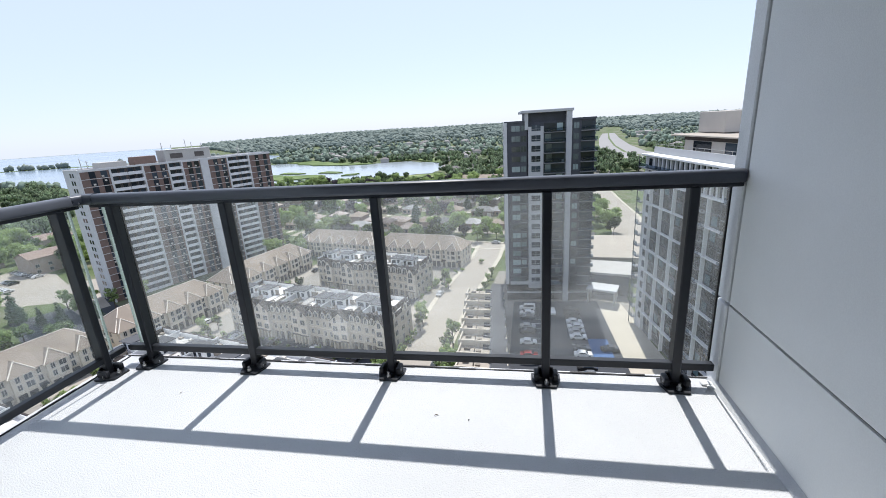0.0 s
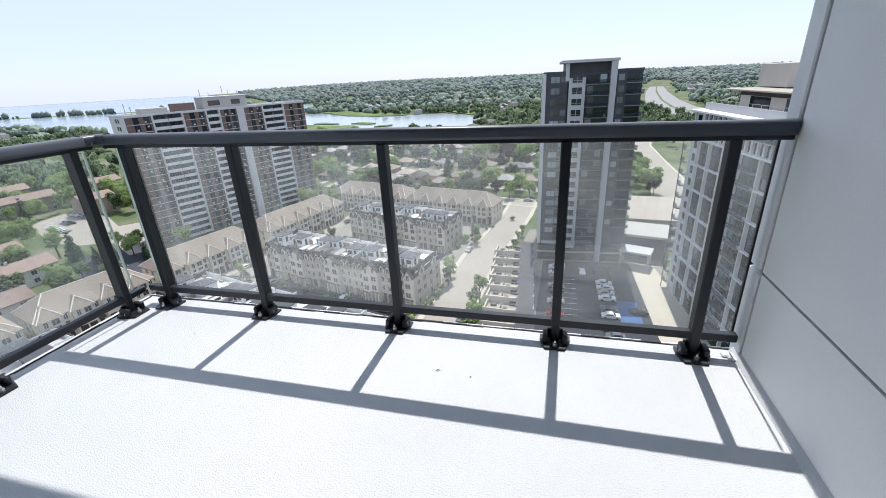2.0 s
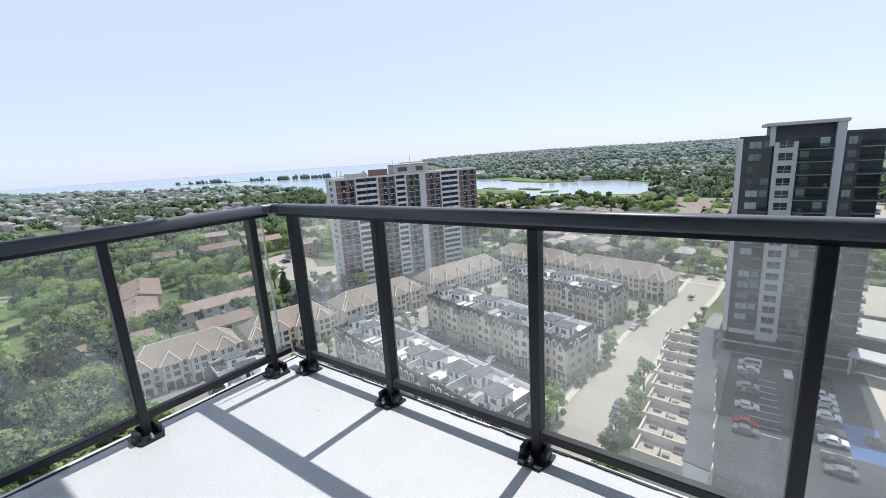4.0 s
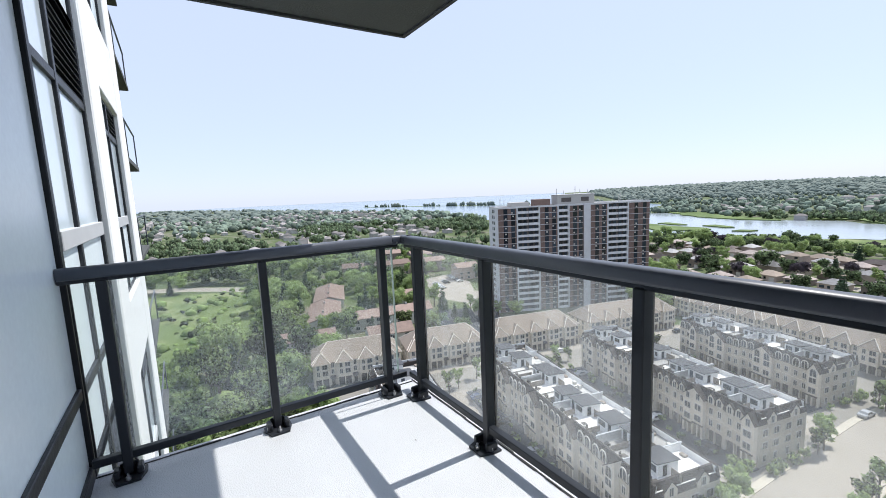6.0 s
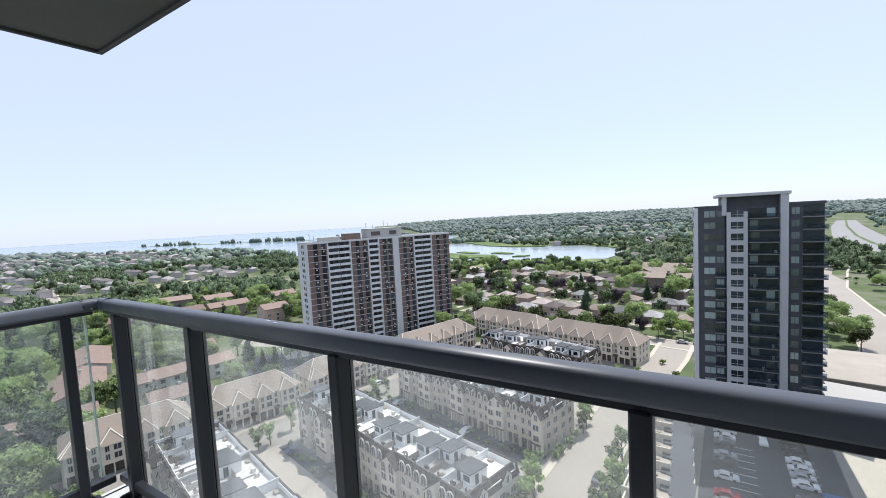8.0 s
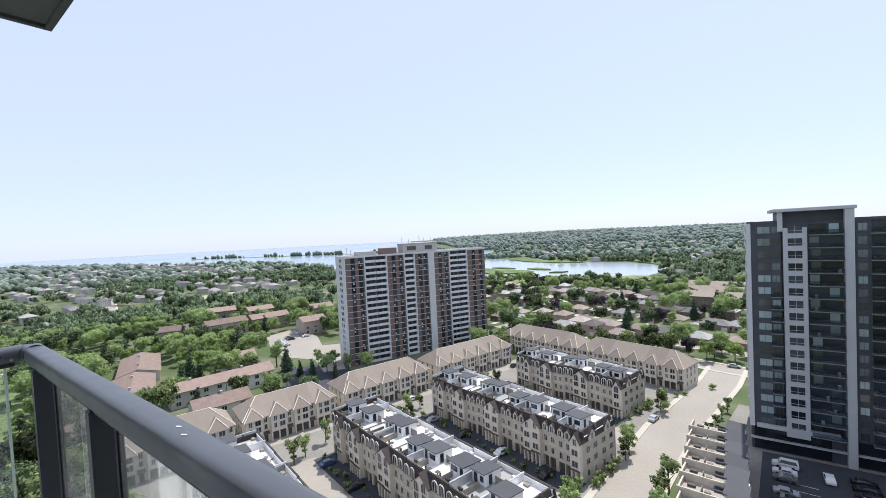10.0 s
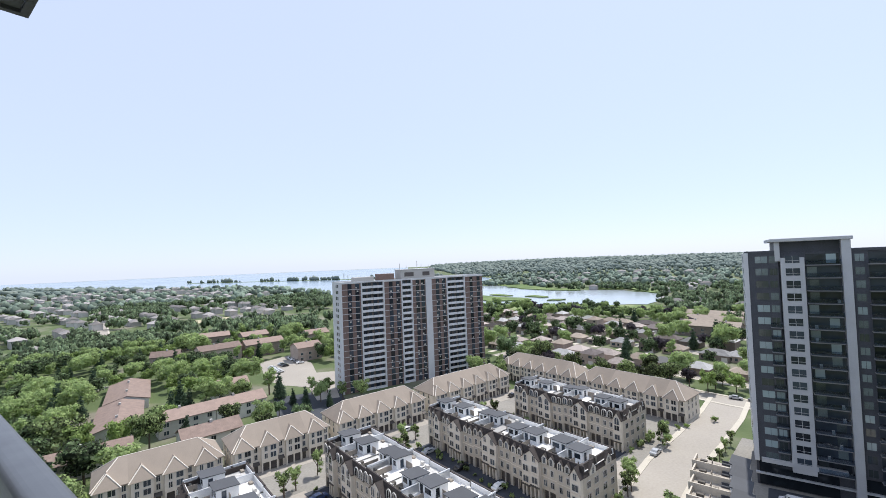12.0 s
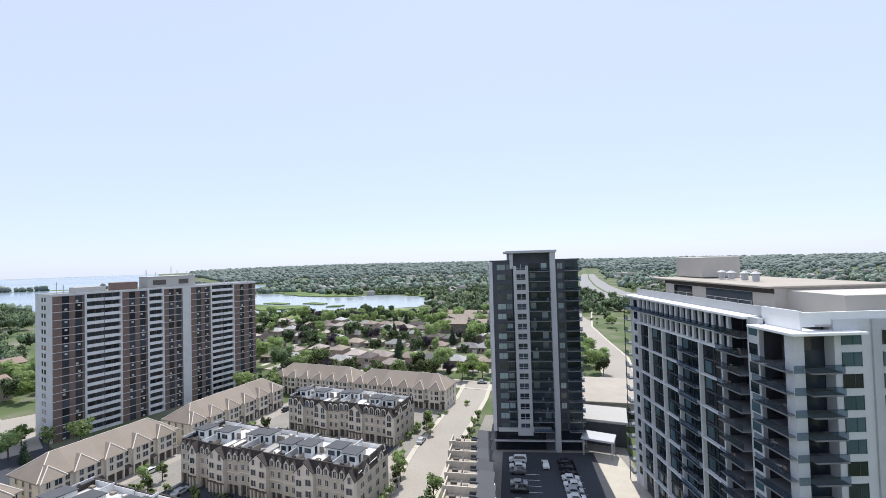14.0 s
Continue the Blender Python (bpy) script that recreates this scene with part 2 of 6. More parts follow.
M_leafbright = mat("yellow_green_leaves", (0.23, 0.315, 0.1), 0.75, vary=0.2, scale=0.2, bump=0, spec=0.25, rand=0.5, island=0.8)
M_leafpurple = mat("purple_leaves", (0.065, 0.055, 0.065), 0.75, vary=0.2, scale=0.2, bump=0, spec=0.25, rand=0.5, island=0.8)
# haze over the far hills is mixed into this woodland colour
M_farwood = two_tone("haze_greyed_woodland", (0.13, 0.165, 0.15), (0.2, 0.23, 0.2), 0.012, c3=(0.165, 0.2, 0.175), fine=0.05)
M_water = mat("lake_water", (0.21, 0.275, 0.34), 0.18, vary=0.05, scale=0.004, fine=0.5, bump=0.05, spec=0.42)
M_pond = mat("shallow_pond_water", (0.34, 0.385, 0.41), 0.16, vary=0.05, scale=0.01, fine=0.5, bump=0.04, spec=0.5)
M_chrome = mat("satin_aluminium", (0.6, 0.61, 0.62), 0.35, metal=0.9)


# thin leaves let some sunlight through
for m in (M_leaf, M_leafdeep, M_leafmid, M_leafbright, M_leafpurple, M_leafdark):
    N, L = m.node_tree.nodes, m.node_tree.links
    p, mixer, thin = N["Principled BSDF"], N.new("ShaderNodeMixShader"), N.new("ShaderNodeBsdfTranslucent")
    L.new(p.inputs["Base Color"].links[0].from_socket, thin.inputs[0])
    mixer.inputs[0].default_value = 0.46
    L.new(p.outputs[0], mixer.inputs[1])
    L.new(thin.outputs[0], mixer.inputs[2])
    L.new(mixer.outputs[0], N["Material Output"].inputs[0])


# ---------------------------------------------------------------- mesh helpers
class B:
    """Collects solids for one mesh."""

    def __init__(self):
        self.v, self.f = [], []

    def add(self, verts, faces):
        n = len(self.v)
        self.v += [tuple(p) for p in verts]
        self.f += [tuple(i + n for i in f) for f in faces]
        return self

    def box(self, x0, x1, y0, y1, z0, z1):
        return self.add([(x, y, z) for z in (z0, z1) for x, y in ((x0, y0), (x1, y0), (x1, y1), (x0, y1))],
                        [(3, 2, 1, 0), (4, 5, 6, 7), (0, 1, 5, 4), (1, 2, 6, 5), (2, 3, 7, 6), (3, 0, 4, 7)])

    def bev(self, x0, x1, y0, y1, z0, z1, c):
        """A box with its four upright edges and its top and bottom rims cut by c."""
        ring = lambda z, d: [(x0 + d + c, y0 + d, z), (x1 - d - c, y0 + d, z), (x1 - d, y0 + d + c, z), (x1 - d, y1 - d - c, z),
                             (x1 - d - c, y1 - d, z), (x0 + d + c, y1 - d, z), (x0 + d, y1 - d - c, z), (x0 + d, y0 + d + c, z)]
        vs = ring(z0, c) + ring(z0 + c, 0) + ring(z1 - c, 0) + ring(z1, c)
        fs = [tuple(range(7, -1, -1)), tuple(range(24, 32))]
        for k in range(3):
            fs += [(k * 8 + i, k * 8 + (i + 1) % 8, k * 8 + 8 + (i + 1) % 8, k * 8 + 8 + i) for i in range(8)]
        return self.add(vs, fs)

    def prism(self, profile, axis, a, b):
        """A closed outline in the plane across an axis, drawn out from a to b. axis x: outline (y, z); y: (x, z); z: (x, y)."""
        put = {"x": lambda p, s: (s, p[0], p[1]), "y": lambda p, s: (p[0], s, p[1]), "z": lambda p, s: (p[0], p[1], s)}[axis]
        n = len(profile)
        return self.add([put(p, a) for p in profile] + [put(p, b) for p in profile],
                        [tuple(range(n - 1, -1, -1)), tuple(range(n, 2 * n))] + [(i, (i + 1) % n, n + (i + 1) % n, n + i) for i in range(n)])

    def cyl(self, p, q, r, n=12, r2=None):
        p, q = Vector(p), Vector(q)
        d = (q - p).normalized()
        u = d.orthogonal().normalized()
        w = d.cross(u)
        r2 = r if r2 is None else r2
        ring = lambda c, rad: [c + (u * math.cos(6.28318 * i / n) + w * math.sin(6.28318 * i / n)) * rad for i in range(n)]
        return self.add(ring(p, r) + ring(q, r2), [tuple(range(n - 1, -1, -1)), tuple(range(n, 2 * n))] + [(i, (i + 1) % n, n + (i + 1) % n, n + i) for i in range(n)])

    def quad(self, a, b, c, d):
        return self.add([a, b, c, d], [(0, 1, 2, 3)])

    def mesh(self, name, material, smooth=False):
        me = bpy.data.meshes.new(name)
        me.from_pydata(self.v, [], self.f)
        me.materials.append(material)
        bm = bmesh.new()
        bm.from_mesh(me)
        bmesh.ops.recalc_face_normals(bm, faces=bm.faces)
        bm.to_mesh(me)
        bm.free()
        if smooth:
            me.shade_smooth()
        return me


def part(name, b, material, parent=None, label="", smooth=False):
    """One mesh object under a thing or a part; b may be a B or a finished mesh."""
    ob = new(name, b if isinstance(b, bpy.types.Mesh) else b.mesh(name, material, smooth))
    if parent is not None:
        ob.parent = parent
    if label:
        tagged(ob, label)
    return ob


def put(name, me, parent, x=0, y=0, z=0, rz=0):
    """A part that shares a finished mesh, at a place of its own."""
    ob = new(name, me)
    ob.parent = parent
    ob.matrix_basis = pose(x, y, z, 0, 0, rz)
    return ob


def ico(sub):
    bm = bmesh.new()
    bmesh.ops.create_icosphere(bm, subdivisions=sub, radius=1)
    v = np.array([x.co[:] for x in bm.verts])
    f = np.array([[x.index for x in q.verts] for q in bm.faces])
    bm.free()
    return v, f


ICO1, ICO2 = ico(1), ico(2)


def from_arrays(name, v, f, material):
    me = bpy.data.meshes.new(name)
    me.vertices.add(len(v))
    me.vertices.foreach_set("co", np.asarray(v, np.float32).ravel())
    k = f.shape[1]
    me.loops.add(f.size)
    me.loops.foreach_set("vertex_index", f.ravel().astype(np.int32))
    me.polygons.add(len(f))
    me.polygons.foreach_set("loop_start", np.arange(0, f.size, k, dtype=np.int32))
    me.update(calc_edges=True)
    me.validate()
    me.materials.append(material)
    return me


def thing(name, label, category, m=None, group="", kind=""):
    ob = tagged(new(name), label, category, group, kind)
    ob.matrix_basis = m if m is not None else Matrix()
    return ob


def setting(name, b, material, label="", parent=None, smooth=False):
    ob = part(name, b, material, parent, smooth=smooth)
    return tagged(ob, label, "", "", "structure")


# ---------------------------------------------------------------- the balcony
def balcony():
    W, Y0, Y1 = 3.47, -1.78, 0.07
    b = B().box(-0.09, W, Y0, Y1, -0.2, 0.0)
    setting("balcony_floor", b, M_floor, "pale grey painted concrete balcony floor in sunlight")
    b = B().box(-0.11, W, Y1, Y1 + 0.02, -0.2, -0.03).box(-0.11, -0.09, Y0, Y1, -0.2, -0.03)
    setting("slab_edge", b, M_conc, "rough concrete edge of the balcony slab")
    # black membrane along the slab edge, laid by hand and uneven, and a lump of sealant in the corner
    rnd = random.Random(6)
    e, x = B(), -0.08
    while x < W - 0.02:
        step = min(rnd.uniform(0.05, 0.16), W - 0.01 - x)
        y = 0.047 + rnd.uniform(-0.003, 0.003)
        e.box(x, x + step, y, y + rnd.uniform(0.006, 0.014), 0.001, rnd.uniform(0.003, 0.008))
        x += step
    y = 0.04
    while y > Y0 + 0.02:
        step = rnd.uniform(0.05, 0.16)
        x = -0.047 + rnd.uniform(-0.003, 0.003)
        e.box(x - rnd.uniform(0.006, 0.014), x, max(y - step, Y0), y, 0.001, rnd.uniform(0.003, 0.008))
        y -= step
    setting("edge_membrane", e, M_rubber, "uneven black sealing membrane along the slab edge")
    setting("sealant_lump", B().bev(W - 0.085, W - 0.03, -0.02, 0.02, 0.0, 0.012, 0.005).bev(W - 0.065, W - 0.02, -0.045, -0.015, 0.0, 0.009, 0.004), M_trim, "rough lump of pale sealant in the corner")
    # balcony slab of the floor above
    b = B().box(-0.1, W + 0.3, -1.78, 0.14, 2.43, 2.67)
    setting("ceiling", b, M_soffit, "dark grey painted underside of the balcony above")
    b = B().box(-0.125, -0.1, -1.78, 0.14, 2.415, 2.68).box(-0.125, W + 0.3, 0.14, 0.165, 2.415, 2.68)
    setting("trim", b, M_slab, "dark edge band of the slab above")
    # right-hand panel wall
    setting("wall_east", B().box(W + 0.004, W + 0.22, -2.6, 0.075, -0.2, 2.43), M_panel, "smooth grey panel wall beside the balcony")
    b = B().box(W - 0.012, W + 0.004, -1.78, -0.02, 0.012, 0.44).box(W - 0.012, W + 0.004, -1.78, -0.02, 0.452, 2.425)
    setting("wall_panels", b, M_panel, "grey cladding panels with a thin joint")
    setting("wall_edge", B().bev(W - 0.02, W + 0.24, -0.008, 0.095, -0.2, 0.44, 0.006).bev(W - 0.02, W + 0.24, -0.008, 0.095, 0.452, 2.425, 0.006), M_trim,
            "pale grey edge trim of the panel wall")
    setting("joint", B().box(W - 0.002, W + 0.0035, -1.78, -0.006, 0.0, 2.425), M_seam, "dark joint between the panels")
    # base flashing at the wall foot
    setting("baseboard", B().prism([(W - 0.04, 0.0), (W - 0.013, 0.0), (W - 0.013, 0.03)], "y", -1.78, 0.05), M_floor, "painted sealant fillet at the wall foot")


def rail_profile(k):
    """Loaf-shaped section of the handrail: crowned top, upright sides."""
    n, out = 28, []
    for i in range(n):
        c, s = math.cos(2 * math.pi * i / n), math.sin(2 * math.pi * i / n)
        e = 0.62 if s > 0 else 0.5
        out.append((0.034 * k * math.copysign(abs(c) ** e, c), 1.055 + 0.03 * k * math.copysign(abs(s) ** e, s)))
    return out


def railing(name, length, posts, m, label, end_gap, scuffs=()):
    """A guard of round top rail, flat bottom rail, square posts on bolted shoes and glass panes; it runs along its own x."""
    r = thing(name, label, "railing", m)
    top = B()
    top.prism(rail_profile(1.0), "x", 0.085, length)
    part("top_rail", top, M_rail, r, "charcoal aluminium handrail", True)
    part("glazing_channel", B().bev(0.05, length, -0.019, 0.019, 1.008, 1.032, 0.003), M_black, r)
    part("bottom_rail", B().bev(0.03, length - 0.02, -0.02, 0.02, 0.085, 0.125, 0.004), M_black, r)
    pm = B().bev(-0.022, 0.022, -0.028, 0.028, 0.012, 1.015, 0.005).mesh("post", M_black)
    shoe = B()
    shoe.prism([(-0.075, -0.05), (0.075, -0.05), (0.075, 0.0), (0.05, 0.07), (-0.05, 0.07), (-0.075, 0.0)], "z", 0.0, 0.012)
    shoe.bev(-0.062, -0.034, -0.04, 0.03, 0.012, 0.055, 0.006).bev(0.034, 0.062, -0.04, 0.03, 0.012, 0.055, 0.006)
    shoe.bev(-0.04, 0.04, -0.05, -0.034, 0.012, 0.06, 0.005)
    sm = shoe.mesh("post_shoe", M_black)
    bolt = B().cyl((0, 0, 0.012), (0, 0, 0.03), 0.012, 6).cyl((0, 0, 0.03), (0, 0, 0.045), 0.006, 8).mesh("bolt", M_steel)
    cap = B().cyl((0, -0.05, 0.04), (0, -0.056, 0.04), 0.008, 8).mesh("screw", M_steel)
    for x in posts:
        p = put("post", pm, r, x)
        s = put("post_shoe", sm, r, x, -0.03, 0, 180)
        put("bolt", bolt, s, 0.0, 0.05)
        put("bolt", bolt, s, 0.052, -0.0)
        put("bolt", bolt, s, -0.052, -0.0)
        put("screw", cap, s, -0.02, 0)
        put("screw", cap, s, 0.02, 0)
    for x, w in scuffs:
        part("scuff", B().prism([(-0.007, 0), (-0.003, -0.0025), (0.004, -0.002), (0.008, 0.0), (0.003, 0.0025), (-0.005, 0.002)], "z", 0, 0.001), M_trim, r, "chipped pale spot in the coating").matrix_basis = pose(x, w, 1.0845, 0, 0, 25)
    edges = [0.06] + list(posts) + [length - end_gap]
    for a, c in zip(edges[:-1], edges[1:]):
        if c - a > 0.06:
            g = part("glass_pane", B().box(a + 0.012, c - 0.012, 0.034, 0.044, 0.07, 1.02), M_railglass, r, "dusty clear safety glass")
            g.visible_shadow = False
            for q in (a + 0.012, c - 0.012):
                part("pane_edge" if q < 0.1 else "pane_gasket", B().box(q - 0.004, q + 0.004, 0.032, 0.046, 0.07, 1.02), M_glassedge if q < 0.1 else M_rubber, r)
    return r


def corner_joint():
    j = thing("rail_corner_joint", "charcoal elbow that joins the two handrails", "rail joint")
    b = B()
    pts = [(0.0, -0.09), (0.0, -0.03), (0.009, -0.009), (0.03, 0.0), (0.09, 0.0)]
    for (ax, ay), (bx, by) in zip(pts[:-1], pts[1:]):
        b.cyl((ax, ay, 1.055), (bx, by, 1.055), 0.031, 16)
    b.prism(rail_profile(1.02), "x", 0.024, 0.092)
    b.prism(rail_profile(1.02), "y", -0.092, -0.024)
    part("elbow", b, M_rail, j, smooth=False)
    part("collar", B().cyl((0, -0.095, 1.055), (0, -0.086, 1.055), 0.0355, 16), M_black, j)
    part("collar", B().cyl((0.086, 0, 1.055), (0.095, 0, 1.055), 0.0355, 16), M_black, j)
    part("screw", B().cyl((0.029, -0.06, 1.04), (0.035, -0.06, 1.04), 0.006, 8), M_steel, j)


balcony()
def floor_litter():
    for i, (x, y, a, r) in enumerate(((2.08, -0.36, 20, 0.006), (2.24, -0.38, 70, 0.004), (0.62, -0.30, 40, 0.004))):
        t = tagged(new("dry_leaf", B().prism([(-r * 1.6, 0.0005), (-r * 0.5, 0.006), (r * 0.6, 0.004), (r * 1.7, 0.0008), (r * 0.5, 0.0055), (-r * 0.5, 0.008)], "y", -r * 0.35, r * 0.4).mesh("dry_leaf", M_trunk)),
                   "small curled brown leaf scrap on the balcony floor", "leaf", "leaf scraps")
        t.matrix_basis = pose(x, y, 0.0, 0, 0, a)


floor_litter()
railing("railing", 3.45, [0.18, 0.90, 1.76, 2.615, 3.255], pose(0, 0, 0), "charcoal aluminium balcony railing with glass panes along the front", 0.015, ((1.42, 0.004), (1.47, -0.006)))
railing("railing", 1.785, [0.165, 0.905, 1.625], pose(0, 0, 0, 0, 0, -90) @ Matrix.Diagonal((1, -1, 1, 1)), "charcoal aluminium balcony railing with glass panes at the side", 0.02)
corner_joint()



# ---------------------------------------------------------------- own building: back wall, room, facade beside the balcony
def back_wall():
    F = -1.78
    # room behind the sliding door, closed all round
    setting("room_floor", B().box(-0.1, 3.69, -7.0, F, -0.2, -0.002), M_fence, "grey-brown floor of the room inside")
    setting("room_ceiling", B().box(-0.1, 3.69, -7.0, F, 2.47, 2.67), M_room, "plain ceiling of the room inside")
    setting("wall_south", B().box(-0.1, 3.69, -7.15, -7.0, -0.2, 2.67), M_room, "plain back wall of the room")
    setting("wall_west", B().box(-0.25, -0.1, -7.15, F - 0.12, -0.2, 2.67), M_room, "plain side wall of the room")
    setting("wall_room_east", B().box(3.69, 3.84, -7.15, -2.6, -0.2, 2.67), M_room, "plain side wall of the room")
    # window wall beside the door opening
    w = thing("window_1", "large fixed window beside the balcony door in a charcoal frame", "window", kind="structure")
    for a, c in ((-0.12, -0.06), (1.60, 1.68)):
        part("mullion", B().bev(a, c, F - 0.1, F + (0.03 if c > 1 else 0.014), 0, 2.43, 0.005), M_frame, w)
    for z0, z1 in ((0.0, 0.07), (0.42, 0.48), (2.36, 2.43)):
        part("transom", B().bev(-0.06, 1.60, F - 0.09, F + 0.01, z0, z1, 0.004), M_frame, w)
    for z0, z1 in ((0.07, 0.42), (0.48, 2.36)):
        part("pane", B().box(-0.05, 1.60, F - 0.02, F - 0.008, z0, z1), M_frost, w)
    d = thing("door_1", "open sliding glass balcony door in a black frame", "door", kind="structure")
    part("head", B().bev(1.68, 3.45, F - 0.12, F + 0.02, 2.2, 2.43, 0.005), M_frame, d)
    part("jamb", B().bev(3.37, 3.45, F - 0.12, F + 0.02, 0, 2.2, 0.005), M_frame, d)
    part("threshold", B().bev(1.68, 3.37, F - 0.12, F + 0.02, 0.0, 0.025, 0.004), M_chrome, d)
    leaf = part("door_leaf", B().bev(1.90, 1.97, F - 0.15, F - 0.09, 0.03, 2.2, 0.006).bev(0.88, 0.95, F - 0.15, F - 0.09, 0.03, 2.2, 0.006)
                .bev(0.95, 1.90, F - 0.145, F - 0.095, 0.03, 0.12, 0.005).bev(0.95, 1.90, F - 0.145, F - 0.095, 2.1, 2.2, 0.005), M_frame, d)
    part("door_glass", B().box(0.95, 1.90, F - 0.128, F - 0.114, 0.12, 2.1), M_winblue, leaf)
    part("door_handle", B().prism([(1.905, 0.72), (1.945, 0.76), (1.965, 0.86), (1.965, 1.06), (1.945, 1.16), (1.905, 1.2)], "y", F - 0.185, F - 0.152), M_rubber, leaf, "black moulded door pull")
    part("lock_plate", B().bev(1.966, 1.974, F - 0.135, F - 0.105, 0.66, 0.98, 0.002), M_chrome, leaf, "satin metal lock plate")
    part("latch", B().bev(1.972, 1.982, F - 0.128, F - 0.112, 0.76, 0.84, 0.002), M_steel, leaf)
    part("seal", B().bev(1.681, 1.688, F - 0.06, F - 0.03, 0.03, 2.2, 0.001), M_chrome, d)
    part("track_cover", B().bev(1.681, 1.70, F - 0.1, F - 0.075, 0.03, 2.2, 0.002), M_rubber, d)
    part("screw", B().cyl((1.67, F - 0.04, 1.02), (1.69, F - 0.04, 1.02), 0.008, 8), M_steel, d)


def window_bay(width, split, z0, z1, levels, louvre):
    """Window bay in a dark frame: upright lights between levels, with a louvre over the far light and one transom
    coloured pale for the sun on it. Returns the meshes.
    """
    F = -1.78
    fr, gl, low, lv = B(), B(), B(), B()
    # sun glare on the dark transom is put into a pale grey material
    sunlit_transom = B().bev(0.075, width - 0.075, F - 0.03, F + 0.014, 1.15, 1.25, 0.004)
    for x in (0.035, split, width - 0.035):
        fr.bev(x - 0.028, x + 0.028, F - 0.1, F + 0.006, z0, z1, 0.004)
    rows = [z0] + list(levels) + [z1]
    for z in rows:
        for a, c in ((0.075, split - 0.028), (split + 0.028, width - 0.075)):
            fr.bev(a, c, F - 0.12, F + 0.004, z - 0.03, z + 0.03, 0.004)
    for lo, hi in zip(rows[:-1], rows[1:]):
        for a, c in ((0.075, split - 0.028), (split + 0.028, width - 0.075)):
            if hi == z1 and a < 0.1:
                continue
            (low if hi < 1.3 else gl).box(a, c, F - 0.026, F - 0.014, lo + 0.03, hi - 0.03)
    a, c, lo = 0.075, split - 0.028, rows[-2] + 0.03
    n = int((z1 - 0.03 - lo) / louvre)
    for i in range(n):
        z = lo + i * louvre
        lv.prism([(F + 0.0, z), (F + 0.005, z + 0.005), (F - 0.045, z + louvre * 0.8), (F - 0.05, z + louvre * 0.7)], "x", a, c)
    lv.box(a, c, F - 0.1, F - 0.09, lo, z1 - 0.03)
    return fr.mesh("frame", M_frame), sunlit_transom.mesh("transom", M_ltclad), gl.mesh("pane", M_winblue), low.mesh("lower_pane", M_frost), lv.mesh("louvre", M_frame)


def own_facade():
    F, S, T = -1.78, 2.67, 26.7
    t = thing("apartment_tower", "white apartment tower with dark framed window bays", "building")
    for x0, x1 in ((-2.28, -1.65), (-4.5, -3.8)):
        part("wall", B().bev(x0, x1, F - 0.4, F + 0.05, G, T, 0.012), M_white, t, "white precast concrete pier")
    band = B().bev(-3.8, -2.28, F - 0.4, F + 0.047, 2.42, 3.14, 0.006).mesh("wall_band", M_white)
    # walls that close the building behind its face
    part("wall", B().box(-4.45, -0.26, F - 9, F - 0.45, G, T), M_room, t)
    part("wall", B().box(-0.26, 12, -14, F - 0.42, G, -0.45), M_room, t)
    part("wall", B().box(-0.1, 12, -1.98, F - 0.002, G, -0.2).box(-0.1, 12, -14, F - 0.002, 2.68, T).box(3.86, 12, -14, F - 0.5, -0.45, 2.68), M_white, t)
    near = window_bay(1.58, 0.98, 0.0, 2.67, (0.42, 1.2, 2.1), 0.052)
    far = window_bay(1.52, 0.76, 0.47, 2.42, (1.2, 2.1), 0.05)
    for k in range(-7, 7):
        put("wall_band", band, t, 0, 0, k * S)
        for meshes, x in ((near, -1.66), (far, -3.8)):
            w = put("window_bay", meshes[0], t, x, 0, k * S)
            for nm, me in zip(("transom", "pane", "lower_pane", "louvre"), meshes[1:]):
                put(nm, me, w)
    # set-back face with the balconies of the flats beyond
    part("wall", B().box(-16.5, -4.5, F - 9, F - 1.9, G, T), M_dkclad, t, "dark set-back wall behind balconies")
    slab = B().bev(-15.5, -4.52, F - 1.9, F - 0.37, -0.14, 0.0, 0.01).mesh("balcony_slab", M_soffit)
    rail = B().bev(-15.5, -4.54, F - 0.43, F - 0.385, 1.02, 1.06, 0.01).mesh("balcony_rail", M_rail)
    stile = B().bev(-0.02, 0.02, F - 0.425, F - 0.39, 0.0, 1.02, 0.004).mesh("balcony_post", M_rail)
    for k in range(-9, 7):
        put("balcony_slab", slab, t, 0, 0, k * S)
        put("balcony_rail", rail, t, 0, 0, k * S)
        for i in range(4):
            put("balcony_post", stile, t, -15.4 + i * 3.4, 0, k * S)


back_wall()
own_facade()


# ---------------------------------------------------------------- ground, water, roads
def height(x, y):
    """Street level, rising to low wooded hills far off on the land side."""
    r, a = math.hypot(x, y), math.degrees(math.atan2(x, y))
    land = min(1, max(0, (a + 40) / 12)) * (0.15 + 0.85 * min(1, max(0, (34 - a) / 56)))
    s = min(1, max(0, (r - 1300) / 3200))
    s = s * s * (3 - 2 * s)
    wave = 0.86 + 0.14 * noise.noise(Vector((a * 0.08, r * 0.0006, 0))) + 0.05 * noise.noise(Vector((a * 0.3, 5, 0)))
    return G + 27 * s * wave * land


